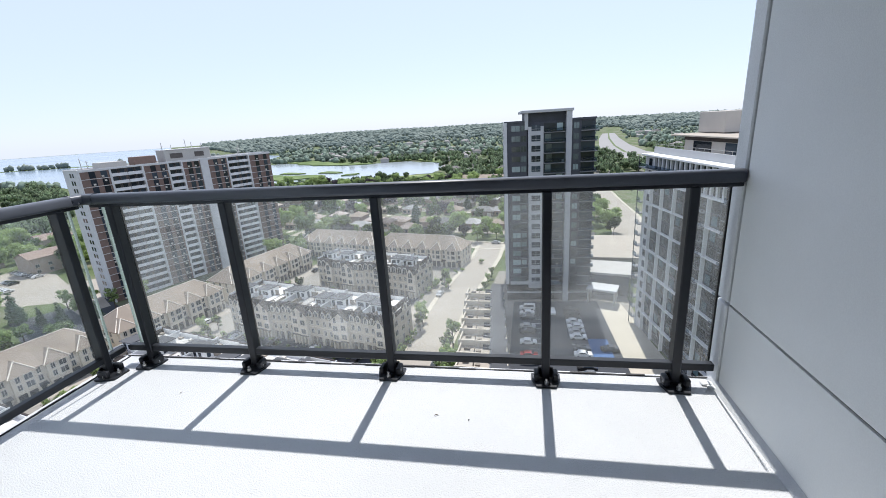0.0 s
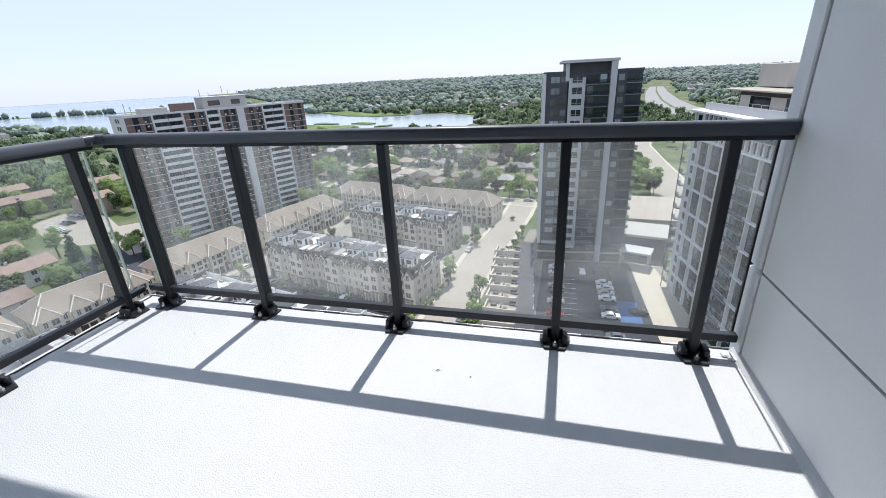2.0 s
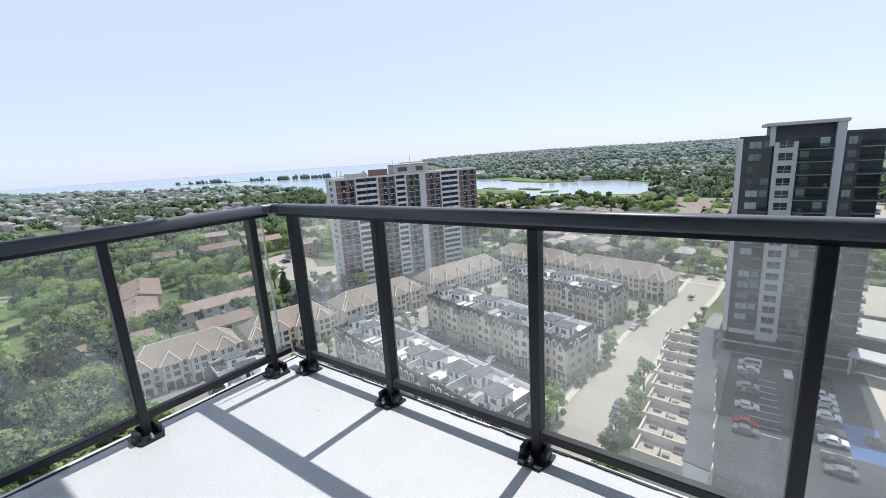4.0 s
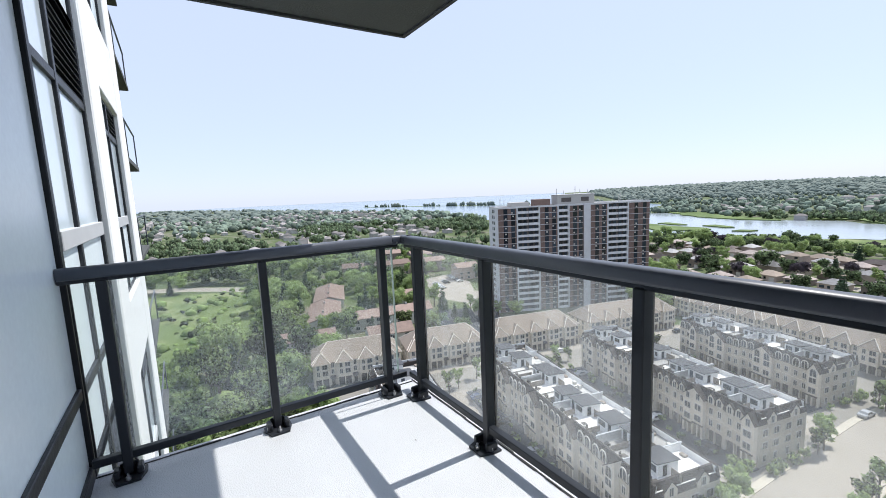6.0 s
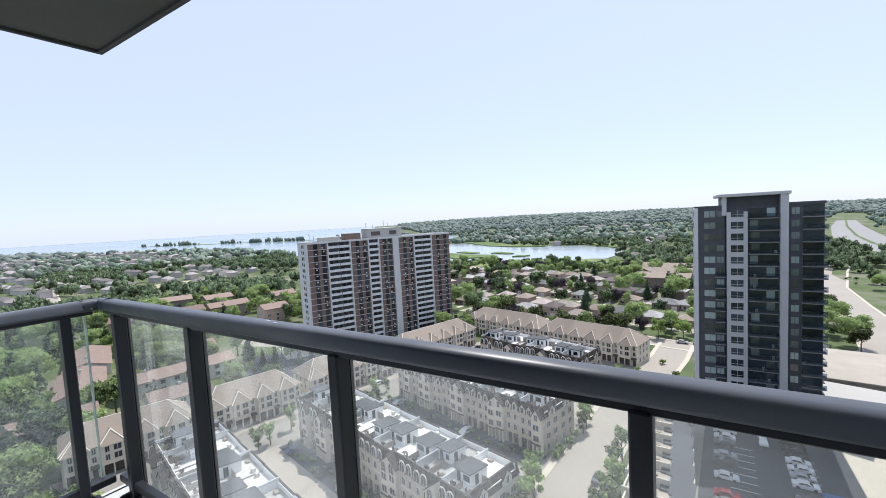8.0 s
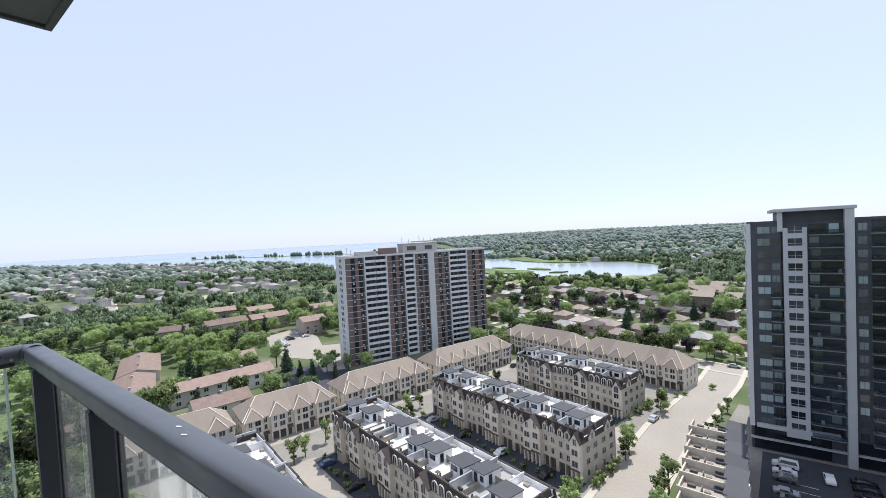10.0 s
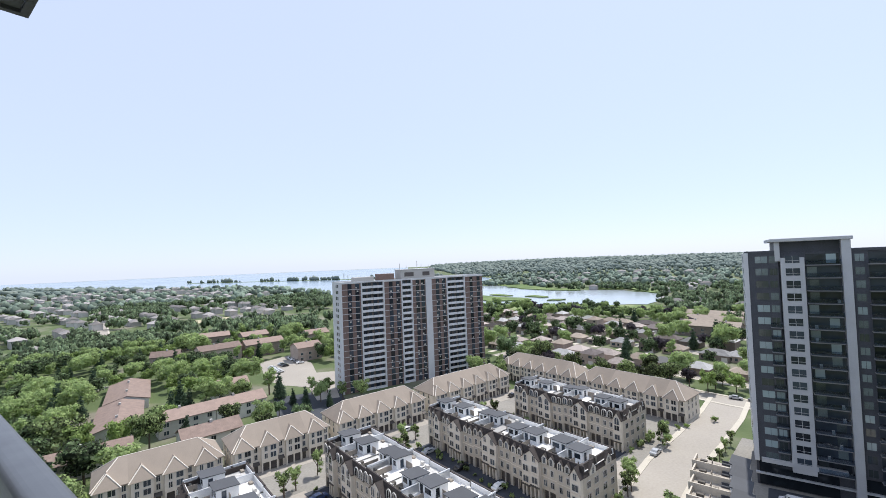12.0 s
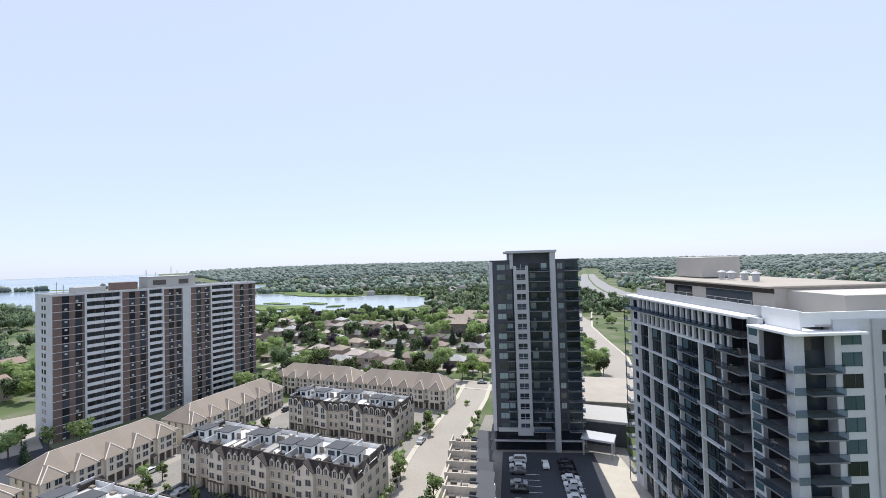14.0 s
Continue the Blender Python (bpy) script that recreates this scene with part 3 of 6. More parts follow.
def ground():
    b = B()
    radii = [0, 60, 140, 250, 400, 600, 850, 1150, 1300, 1500, 1750, 2000, 2300, 2600, 3000, 3400, 3800, 4200, 4500, 4700, 4850]
    n = 120
    rows = []
    for r in radii[1:]:
        rows.append([len(b.v) + i for i in range(n)])
        for i in range(n):
            a = 2 * math.pi * i / n
            x, y = r * math.sin(a), r * math.cos(a)
            b.v.append((x, y, height(x, y)))
    b.v.append((0, 0, G))
    c = len(b.v) - 1
    b.f += [(c, rows[0][(i + 1) % n], rows[0][i]) for i in range(n)]
    for p, q in zip(rows[:-1], rows[1:]):
        b.f += [(p[i], p[(i + 1) % n], q[(i + 1) % n], q[i]) for i in range(n)]
    setting("ground", b, M_ground, "green land with dry patches that reaches the horizon")


def sheet(name, pts, z, material, label, wiggle=0.0, step=12.0, seed=0, kind="structure"):
    """A flat patch of ground with a slightly uneven outline."""
    out = []
    for (ax, ay), (bx, by) in zip(pts, pts[1:] + pts[:1]):
        d = math.hypot(bx - ax, by - ay)
        k = max(1, int(d / step)) if wiggle else 1
        for i in range(k):
            x, y = ax + (bx - ax) * i / k, ay + (by - ay) * i / k
            w = wiggle if i else wiggle * 0.4
            q = Vector((x / step / 2, y / step / 2, seed))
            out.append((x + w * noise.noise(q), y + w * noise.noise(q + Vector((9, 3, 1)))))
    bm = bmesh.new()
    face = bm.faces.new([bm.verts.new((x, y, z)) for x, y in out])
    if face.normal.z < 0:
        face.normal_flip()
    bmesh.ops.triangulate(bm, faces=bm.faces)
    bmesh.ops.recalc_face_normals(bm, faces=bm.faces)
    if sum(f.normal.z for f in bm.faces) < 0:
        bmesh.ops.reverse_faces(bm, faces=bm.faces)
    me = bpy.data.meshes.new(name)
    bm.to_mesh(me)
    bm.free()
    me.materials.append(material)
    return tagged(new(name, me), label, "", "", kind)


def strip(name, line, width, z, material, label, kerb=0.0):
    """A road along a line of points; with a kerb it has raised concrete edges."""
    ob = None
    L, R = [], []
    for i, p in enumerate(line):
        a, c = Vector(line[max(0, i - 1)]), Vector(line[min(len(line) - 1, i + 1)])
        d = (c - a).normalized()
        nrm = Vector((-d.y, d.x))
        wide = width[i] if isinstance(width, tuple) else width
        L.append(Vector(p) + nrm * wide / 2)
        R.append(Vector(p) - nrm * wide / 2)
    b = B()
    for i in range(len(line) - 1):
        b.quad((*L[i], z), (*R[i], z), (*R[i + 1], z), (*L[i + 1], z))
    ob = setting(name, b, material, label)
    if kerb:
        k = B()
        for side, s in ((L, 1), (R, -1)):
            for i in range(len(line) - 1):
                p, q = side[i], side[i + 1]
                nrm = Vector((-(q - p).y, (q - p).x)).normalized() * s * kerb
                k.add([(*p, z - 0.04), (*q, z - 0.04), (*(q + nrm), z - 0.04), (*(p + nrm), z - 0.04), (*p, z + 0.13), (*q, z + 0.13), (*(q + nrm), z + 0.13), (*(p + nrm), z + 0.13)],
                      [(3, 2, 1, 0), (4, 5, 6, 7), (0, 1, 5, 4), (1, 2, 6, 5), (2, 3, 7, 6), (3, 0, 4, 7)])
        setting("pavement", k, M_walk, "pale concrete pavement beside the road")
    return ob


ground()
WATER = G + 0.25
sheet("water", [(-560, 470), (-700, 545), (-1090, 600), (-1512, 500), (-2680, 350), (-3900, -60), (-4300, -900), (-4850, -600), (-4780, 600), (-4300, 2100),
                (-3400, 3300), (-3000, 3800), (-2000, 2500), (-1080, 1500), (-640, 1100), (-500, 800), (-470, 640)], WATER, M_water, "pale blue open lake", 26, 60, 1)
sheet("water", [(-470, 790), (-400, 806), (-330, 745), (-253, 690), (-179, 712), (-106, 655), (-96, 560), (-101, 515), (-160, 498), (-193, 489), (-250, 482), (-282, 470),
                (-360, 500), (-480, 560), (-520, 700)], WATER + 0.05, M_pond, "still marsh pond", 14, 16, 2)
for k, (pts, wig) in enumerate((([(-295, 492), (-262, 512), (-250, 532), (-262, 545), (-305, 548), (-345, 566), (-365, 560), (-330, 520)], 8), ([(-224, 525), (-208, 530), (-206, 545), (-222, 540)], 3),
                                ([(-278, 572), (-246, 560), (-240, 568), (-270, 588)], 4), ([(-345, 582), (-308, 568), (-300, 576), (-338, 596)], 4),
                                ([(-520, 862), (-355, 712), (-283, 684), (-236, 690), (-250, 722), (-330, 742), (-380, 800), (-500, 900)], 9), ([(-232, 725), (-172, 730), (-120, 660), (-104, 668), (-150, 752), (-232, 760)], 6))):
    island = sheet("marsh", pts, WATER + 1.3, M_reed, "flat green reed bed standing in the pond", wig, 12, 30 + k)
    skirt = island.modifiers.new("depth", "SOLIDIFY")
    skirt.thickness, skirt.offset = 1.6, -1
sheet("spit", [(-2050, 810), (-1600, 960), (-1305, 1050), (-900, 1180), (-640, 1260), (-640, 1300), (-900, 1225), (-1310, 1090), (-1620, 1000), (-2060, 850)], WATER + 0.4, M_reed,
      "thin wooded sand spit across the lake", 10, 40, 7)
sheet("meadow", [(-330, 425), (-95, 420), (-60, 460), (-95, 516), (-200, 486), (-300, 466)], G + 0.05, M_meadow, "green marsh meadow beside the pond", 12, 14, 8)
sheet("meadow", [(-316, -22), (-294, 30), (-250, 31), (-200, 27), (-165, 18), (-152, 2), (-168, -24), (-220, -40)], G + 0.05, M_meadow, "rough green meadow between woods", 9, 12, 9)
sheet("field", [(-526, 190), (-508, 292), (-463, 276), (-498, 186)], G + 0.05, M_dirt, "dry pale playing field", 4, 12, 10)
sheet("meadow", [(80, 230), (78, 420), (100, 520), (120, 600), (150, 560), (190, 440), (150, 300), (110, 230)], G + 0.05, M_ground, "rough green verge beside the highway", 8, 20, 11)
sheet("courtyard", [(-128, 28), (-102, 126), (-84, 178), (-20, 162), (-22, 120), (-28, 30)], G + 0.02, M_lane, "worn grey paving between the townhouse rows")
strip("road", [(-30, 30), (-23.5, 70), (-21.5, 102), (-19.5, 128), (-15.5, 150), (-11.5, 176), (-10, 196)], 10.5, G + 0.06, M_road, "pale worn residential street", 1.6)
strip("road", [(-128, 226), (-60, 208), (-10, 194), (34, 188), (56, 208), (63, 250), (64, 300), (67, 360), (84, 440), (105, 520)], (9.5, 9.5, 9.5, 10, 13, 15, 15, 14, 12, 10), G + 0.04, M_road, "pale street behind the townhouses", 1.4)
strip("road", [(290, 380), (214, 480), (176, 585), (166, 700), (182, 850), (225, 1120), (288, 1450), (400, 1950)], (62, 62, 62, 60, 54, 46, 34, 28), G + 0.09, M_highway, "wide pale highway running to the horizon")
strip("median", [(290, 380), (214, 480), (176, 585), (166, 700), (182, 850), (225, 1120), (288, 1450)], (5, 5, 5, 5, 4, 4, 3), G + 0.14, M_lawn, "narrow grass median of the highway")
strip("road", [(-345, -30), (-322, 6), (-286, 45), (-262, 66)], 9, G + 0.05, M_road, "road beyond the meadow", 1.2)
strip("road", [(-400, 96), (-494, 124), (-760, 190), (-1004, 256)], 11, G + 0.05, M_road, "straight suburban street", 1.4)
for k in range(3):
    strip("road", [(-95 + k * 9, 61 + k * 33.5), (-60 + k * 8, 53 + k * 34), (-25 + k * 2, 46 + k * 35)], 9, G + 0.05, M_road, "pale lane between the townhouse rows")
strip("road", [(-118, 46), (-108, 84), (-98, 120), (-80, 176)], 8, G + 0.045, M_road, "pale lane in front of the gabled row")
sheet("pavement", [(-9.5, 64), (-9, 126), (-5, 158), (38, 152), (34, 64)], G + 0.03, M_lane, "grey paving round the tower and its lot")
sheet("parking_lot", [(-0.5, 70), (1, 128), (27, 129), (28, 66)], G + 0.07, M_asphalt, "asphalt parking lot in the tower's shade")
sheet("pavement", [(28, 64), (27.2, 129), (34, 128), (40, 64)], G + 0.075, M_walk, "pale paved drive beside the parking lot")
sheet("parking_lot", [(-243, 138), (-246, 160), (-214, 154), (-190, 140), (-184, 118), (-202, 118)], G + 0.06, M_road, "worn parking lot beside the slab tower")
sheet("parking_lot", [(-172, 104), (-158, 128), (-140, 118), (-128, 98), (-150, 92)], G + 0.065, M_asphalt, "dark parking deck at the foot of the slab tower")
sheet("road", [(-192, 141), (-184, 150), (-168, 134), (-147, 120), (-152, 112), (-172, 122), (-186, 118)], G + 0.072, M_road, "pale drive between the lot and the slab tower")
for i in range(9):
    for x in (5.5, 16.2):
        setting("bay_line", B().box(x, x + 5, 92 + i * 2.9, 92.12 + i * 2.9, G + 0.05, G + 0.085), M_line, "white parking bay line")
setting("accessible_bay", B().box(20.5, 25.5, 92, 104, G + 0.05, G + 0.087), M_blue, "blue painted parking bay")


# ---------------------------------------------------------------- townhouses
def window_mesh(w, h, arch=False):
    """Frame and pane of a window that sits on a wall facing -y; origin at its foot."""
    fr, gl = B(), B()
    if arch:
        n = 7
        rim = [(-w / 2, 0), (w / 2, 0)] + [(w / 2 * math.cos(math.pi * i / n), h - w / 2 + w / 2 * math.sin(math.pi * i / n)) for i in range(n + 1)]
        inner = [(x * 0.76, 0.12 + (z - 0.05) * 0.88) for x, z in rim]
        fr.prism(rim, "y", -0.12, 0.02)
        gl.prism(inner, "y", -0.135, -0.08)
        fr.box(-0.05, 0.05, -0.15, -0.1, 0.1, h * 0.92)
    else:
        e = 0.12
        fr.box(-w / 2, w / 2, -0.1, 0.02, 0, e).box(-w / 2, w / 2, -0.1, 0.02, h - e, h).box(-w / 2, -w / 2 + e, -0.1, 0.02, e, h - e).box(w / 2 - e, w / 2, -0.1, 0.02, e, h - e)
        fr.box(-0.04, 0.04, -0.07, 0.02, e, h - e)
        gl.box(-w / 2 + e, w / 2 - e, -0.05, 0.01, e, h - e)
    return fr.mesh("window", M_siding), gl.mesh("pane", M_window)


WIN = window_mesh(1.0, 1.6)
WIN_PAIR = window_mesh(1.7, 1.6)
WIN_ARCH = window_mesh(1.7, 2.2, True)


def add_window(parent, kind, x, y, z, rz=0):
    w = put("window", kind[0], parent, x, y, z, rz)
    put("pane", kind[1], w)
    return w


def terrace_house(style, end, plan=0, name="townhouse"):
    """Three storeys of stone under a mansard with dormers, a projecting bay, a roof terrace and a stair hut. Front at y=0 faces -y. style: gable or arch; plan: where the hut stands on the terrace."""
    w, d, e = 6.8, 14.5, 9.0
    hy, hw = ((3.9, 4.3), (6.3, 3.7), (4.9, 4.7))[plan]
    bx, by = 4.25, -1.05
    t = thing(name, "beige stone townhouse with a brown mansard and a roof terrace", "townhouse", group="townhouses with roof terraces")
    part("wall", B().box(0, w, 0.5, d, -0.3, 2.75).box(0, w, 0, d, 2.75, e).box(0, 0.45, 0, 0.5, -0.3, 2.75).box(2.05, 2.35, 0, 0.5, -0.3, 2.75).box(3.95, bx, 0, 0.5, -0.3, 2.75), M_stone, t)
    part("bay", B().box(bx, w, by, 0, 2.75, e + 0.15).box(bx, bx + 0.45, by, 0, -0.3, 2.75).box(5.4, 5.75, by, 0, -0.3, 2.75).box(w - 0.2, w, by, 0, -0.3, 2.75), M_stone2, t, "pale stone bay over an open porch")
    part("cornice", B().box(-0.02, bx, -0.2, 0, e - 0.14, e + 0.1), M_band, t)
    part("ledge", B().box(bx - 0.1, w, by - 0.22, by, 2.85, 3.15), M_band, t)
    part("string_course", B().box(0, bx, -0.07, 0, 5.65, 5.85).box(bx, w, by - 0.07, by, 5.65, 5.85), M_stone2, t)
    part("mansard_roof", B().prism([(-0.15, e), (0.55, e), (0.95, e + 2.5), (0.6, e + 2.5)], "x", 0, w), M_mansard, t, "dark brown shingled mansard")
    part("rear_mansard_roof", B().prism([(d + 0.15, e), (d - 0.55, e), (d - 0.95, e + 2.5), (d - 0.6, e + 2.5)], "x", 0, w), M_mansard, t)
    if end:
        s = w if end > 0 else 0
        part("side_mansard_roof", B().prism([(s + 0.15 * end, e), (s - 0.55 * end, e), (s - 0.95 * end, e + 2.5), (s - 0.6 * end, e + 2.5)], "y", 0.3, d - 0.3), M_mansard, t)
    part("roof_deck", B().box(0.1, w - 0.1, 0.6, d - 0.6, e + 1.15, e + 1.3), M_deck, t, "pale roof terrace paving")
    part("party_wall", B().box(-0.1, 0.1, 0.8, d - 0.8, e + 1.3, e + 2.75), M_parapet, t, "white terrace dividing wall")
    part("wall_coping", B().box(-0.14, 0.14, 0.8, d - 0.8, e + 2.75, e + 2.83), M_ltclad, t)
    part("parapet", B().box(0.12, w - 0.12, 0.98, 1.12, e + 1.3, e + 2.35), M_parapet, t)
    part("parapet", B().box(0.12, w - 0.12, d - 1.12, d - 0.98, e + 1.3, e + 2.35), M_parapet, t)
    part("timber_screen", B().box(2.9, 3.0, 1.15, hy - 0.8, e + 1.3, e + 2.5), M_fence, t, "grey timber terrace screen")
    part("timber_screen", B().box(hw + 0.5, w - 0.12, hy + 2.2, hy + 2.3, e + 1.3, e + 2.9), M_fence, t, "grey timber terrace screen")
    hut = part("stair_hut", B().box(0.3, hw, hy, hy + 4.3, e + 1.3, e + 3.55), M_parapet, t, "white rooftop stair hut")
    part("hut_roof", B().prism([(hy - 0.5, e + 3.8), (hy + 4.5, e + 3.5), (hy + 4.5, e + 3.64), (hy - 0.5, e + 3.96)], "x", 0.2, hw + 0.25), M_roofgrey, hut, "grey felt roof")
    part("hut_door", B().box(0.8, 1.7, hy - 0.04, hy, e + 1.35, e + 3.3).box(2.4, hw - 0.4, hy - 0.04, hy, e + 2.0, e + 3.1), M_window, hut)
    part("hut_window", B().box(hw, hw + 0.04, hy + 1.0, hy + 1.9, e + 1.35, e + 3.2), M_window, hut)
    part("terrace_table", B().bev(4.9, 5.9, 1.9, 2.8, e + 1.9, e + 2.0, 0.02).box(5.35, 5.45, 2.3, 2.4, e + 1.3, e + 1.9), M_band, t)
    part("terrace_chair", B().bev(4.4, 4.8, 2.0, 2.5, e + 1.3, e + 1.75, 0.03).bev(4.4, 4.48, 2.0, 2.5, e + 1.75, e + 2.2, 0.02), M_band, t)
    part("grill", B().bev(1.2, 2.3, 1.6, 2.2, e + 1.6, e + 2.4, 0.1).box(1.3, 2.2, 1.7, 2.1, e + 1.3, e + 1.6), M_rubber, t)
    part("condenser", B().bev(5.4, 6.3, 11.6, 12.3, e + 1.3, e + 2.1, 0.04), M_siding, t)
    part("planter", B().bev(1.0, 2.2, 12.0, 12.8, e + 1.3, e + 1.7, 0.05), M_fence, t)
    for gx in (1.15, 3.1):
        if style == "gable":
            part("dormer", B().prism([(gx - 0.75, e - 0.1), (gx + 0.75, e - 0.1), (gx + 0.75, e + 1.2), (gx, e + 2.1), (gx - 0.75, e + 1.2)], "y", -0.22, 0.7), M_stone2, t)
            part("dormer_roof", B().prism([(gx - 0.92, e + 1.05), (gx, e + 2.12), (gx + 0.92, e + 1.05), (gx + 0.92, e + 1.2), (gx, e + 2.3), (gx - 0.92, e + 1.2)], "y", -0.32, 0.8), M_mansard, t)
            add_window(t, WIN, gx, -0.23, e - 0.1)
        else:
            add_window(t, WIN_ARCH, gx, -0.18, e + 0.1)
        for z in (3.6, 6.3):
            add_window(t, WIN, gx, -0.01, z)
    peak = (bx + w) / 2 if end else w
    part("bay_gable", B().prism([(bx, e + 0.1), (w, e + 0.1)] + ([(w, e + 0.35)] if end else []) + [(peak, e + 2.35), (bx, e + 0.35)], "y", by, 0.7), M_stone2, t)
    part("bay_roof", B().prism([(bx - 0.25, e + 0.12), (peak, e + 2.38)] + ([(w + 0.2, e + 0.12), (w + 0.2, e + 0.3)] if end else []) + [(peak, e + 2.6), (bx - 0.25, e + 0.3)], "y", by - 0.2, 0.9), M_mansard, t, "brown shingled bay roof")
    add_window(t, WIN_ARCH if style == "arch" else WIN, 5.55, by - 0.01, e - 1.0 if style == "arch" else e - 0.4)
    for z in (3.6, 6.2):
        add_window(t, WIN_PAIR, 5.5, by - 0.01, z)
    # near-black sheet: the dark inside the garage opening put into its colour
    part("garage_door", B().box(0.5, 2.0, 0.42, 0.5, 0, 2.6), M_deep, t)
    part("entrance_door", B().box(2.6, 3.7, 0.42, 0.5, 0, 2.4), M_band, t)
    if end:
        s = w if end > 0 else 0
        for yy in (2.2, 5.4, 9.0, 12.3):
            for z in (0.9, 3.6, 6.3):
                add_window(t, WIN_PAIR if z > 3 else WIN, s + end * 0.01, yy, z, 90 * end)
        for yy in (3.8, 10.6):
            part("gable", B().prism([(yy - 1.3, e - 0.1), (yy + 1.3, e - 0.1), (yy + 1.3, e + 1.1), (yy, e + 2.5), (yy - 1.3, e + 1.1)], "x", s + end * 0.2, s - end * 0.7), M_stone2, t)
            part("gable_roof", B().prism([(yy - 1.5, e + 0.95), (yy, e + 2.52), (yy + 1.5, e + 0.95), (yy + 1.5, e + 1.1), (yy, e + 2.72), (yy - 1.5, e + 1.1)], "x", s + end * 0.32, s - end * 0.8), M_mansard, t)
            add_window(t, WIN, s + end * 0.21, yy, e, 90 * end)
    return t


def gable_house(end=0, name="townhouse"):
    """Two and a half storeys of pale stucco under a tan roof, hipped at the end of a row, with a cross gable to the front (-y)."""
    w, d, e, rdg = 6.8, 12.5, 7.4, 11.8
    t = thing(name, "pale beige townhouse with a tan shingled roof", "townhouse", group="gabled townhouses")
    part("wall", B().box(0, w, 0, d, -0.3, e).box(0.4, 4.9, -0.9, 0, 2.6, e), M_stone2, t)
    if end:
        x0, x1 = (-0.4, w) if end < 0 else (0, w + 0.4)
        r0, r1 = (5.0, w) if end < 0 else (0, w - 5.0)
        part("roof", B().add([(x0, -0.4, e + 0.1), (x1, -0.4, e + 0.1), (x1, d + 0.4, e + 0.1), (x0, d + 0.4, e + 0.1), (r0, d / 2, rdg + 0.15), (r1, d / 2, rdg + 0.15), (x0, -0.4, e - 0.15), (x1, -0.4, e - 0.15), (x1, d + 0.4, e - 0.15), (x0, d + 0.4, e - 0.15)],
                             [(0, 1, 5, 4), (1, 2, 5), (2, 3, 4, 5), (3, 0, 4), (9, 8, 7, 6), (0, 6, 7, 1), (1, 7, 8, 2), (2, 8, 9, 3), (3, 9, 6, 0)]), M_shingle, t, "tan asphalt shingles")
        xe, re = (x0, r0) if end < 0 else (x1, r1)
        for y in (-0.4, d + 0.4):
            part("ridge_cap", B().cyl((xe, y, e + 0.1), (re, d / 2, rdg + 0.15), 0.12, 6), M_ridge, t, "pale hip tiles")
        for y in (3, 6.2, 9.4):
            for z in (0.9, 3.6, 5.6):
                add_window(t, WIN, (0 if end < 0 else w) + end * 0.01, y, z, 90 * end)
    else:
        r0, r1 = 0, w
        part("roof", B().prism([(-0.4, e - 0.15), (d / 2, rdg - 0.1), (d + 0.4, e - 0.15), (d + 0.4, e + 0.1), (d / 2, rdg + 0.15), (-0.4, e + 0.1)], "x", 0, w), M_shingle, t, "tan asphalt shingles")
    part("cross_gable_roof", B().add([(-0.1, -1.25, e - 0.1), (5.4, -1.25, e - 0.1), (5.4, 4.4, e - 0.1), (-0.1, 4.4, e - 0.1), (2.65, 1.5, e + 2.8), (2.65, 4.4, e + 2.8)],
                                     [(0, 1, 4), (1, 2, 5, 4), (2, 3, 5), (3, 0, 4, 5), (3, 2, 1, 0)]), M_shingle, t)
    for c0 in (-0.1, 5.4):
        part("ridge_cap", B().cyl((c0, -1.25, e - 0.08), (2.65, 1.5, e + 2.82), 0.14, 6), M_ridge, t, "pale hip tiles")
    part("ridge_cap", B().cyl((r0, d / 2, rdg + 0.12), (r1, d / 2, rdg + 0.12), 0.1, 6), M_ridge, t, "pale ridge tiles")
    part("porch_roof", B().prism([(-1.3, 2.5), (0, 3.1), (0, 2.5)], "x", 5.0, 6.7), M_band, t, "dark porch canopy")
    # flat dark sheet, coloured for the shade under the projecting bay
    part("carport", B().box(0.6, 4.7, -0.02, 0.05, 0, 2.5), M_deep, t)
    part("pier", B().box(0.4, 0.75, -0.9, -0.5, 0, 2.6), M_stone2, t)
    part("pier", B().box(4.55, 4.9, -0.9, -0.5, 0, 2.6), M_stone2, t)
    part("pier", B().box(2.5, 2.8, -0.9, -0.5, 0, 2.6), M_stone2, t)
    part("entrance_door", B().box(5.4, 6.4, -0.05, 0.02, 0, 2.2), M_band, t)
    for z in (3.6, 5.6):
        add_window(t, WIN, 1.6, -0.91, z)
        add_window(t, WIN_PAIR, 3.6, -0.91, z)
        add_window(t, WIN, 5.9, -0.01, z)
    return t


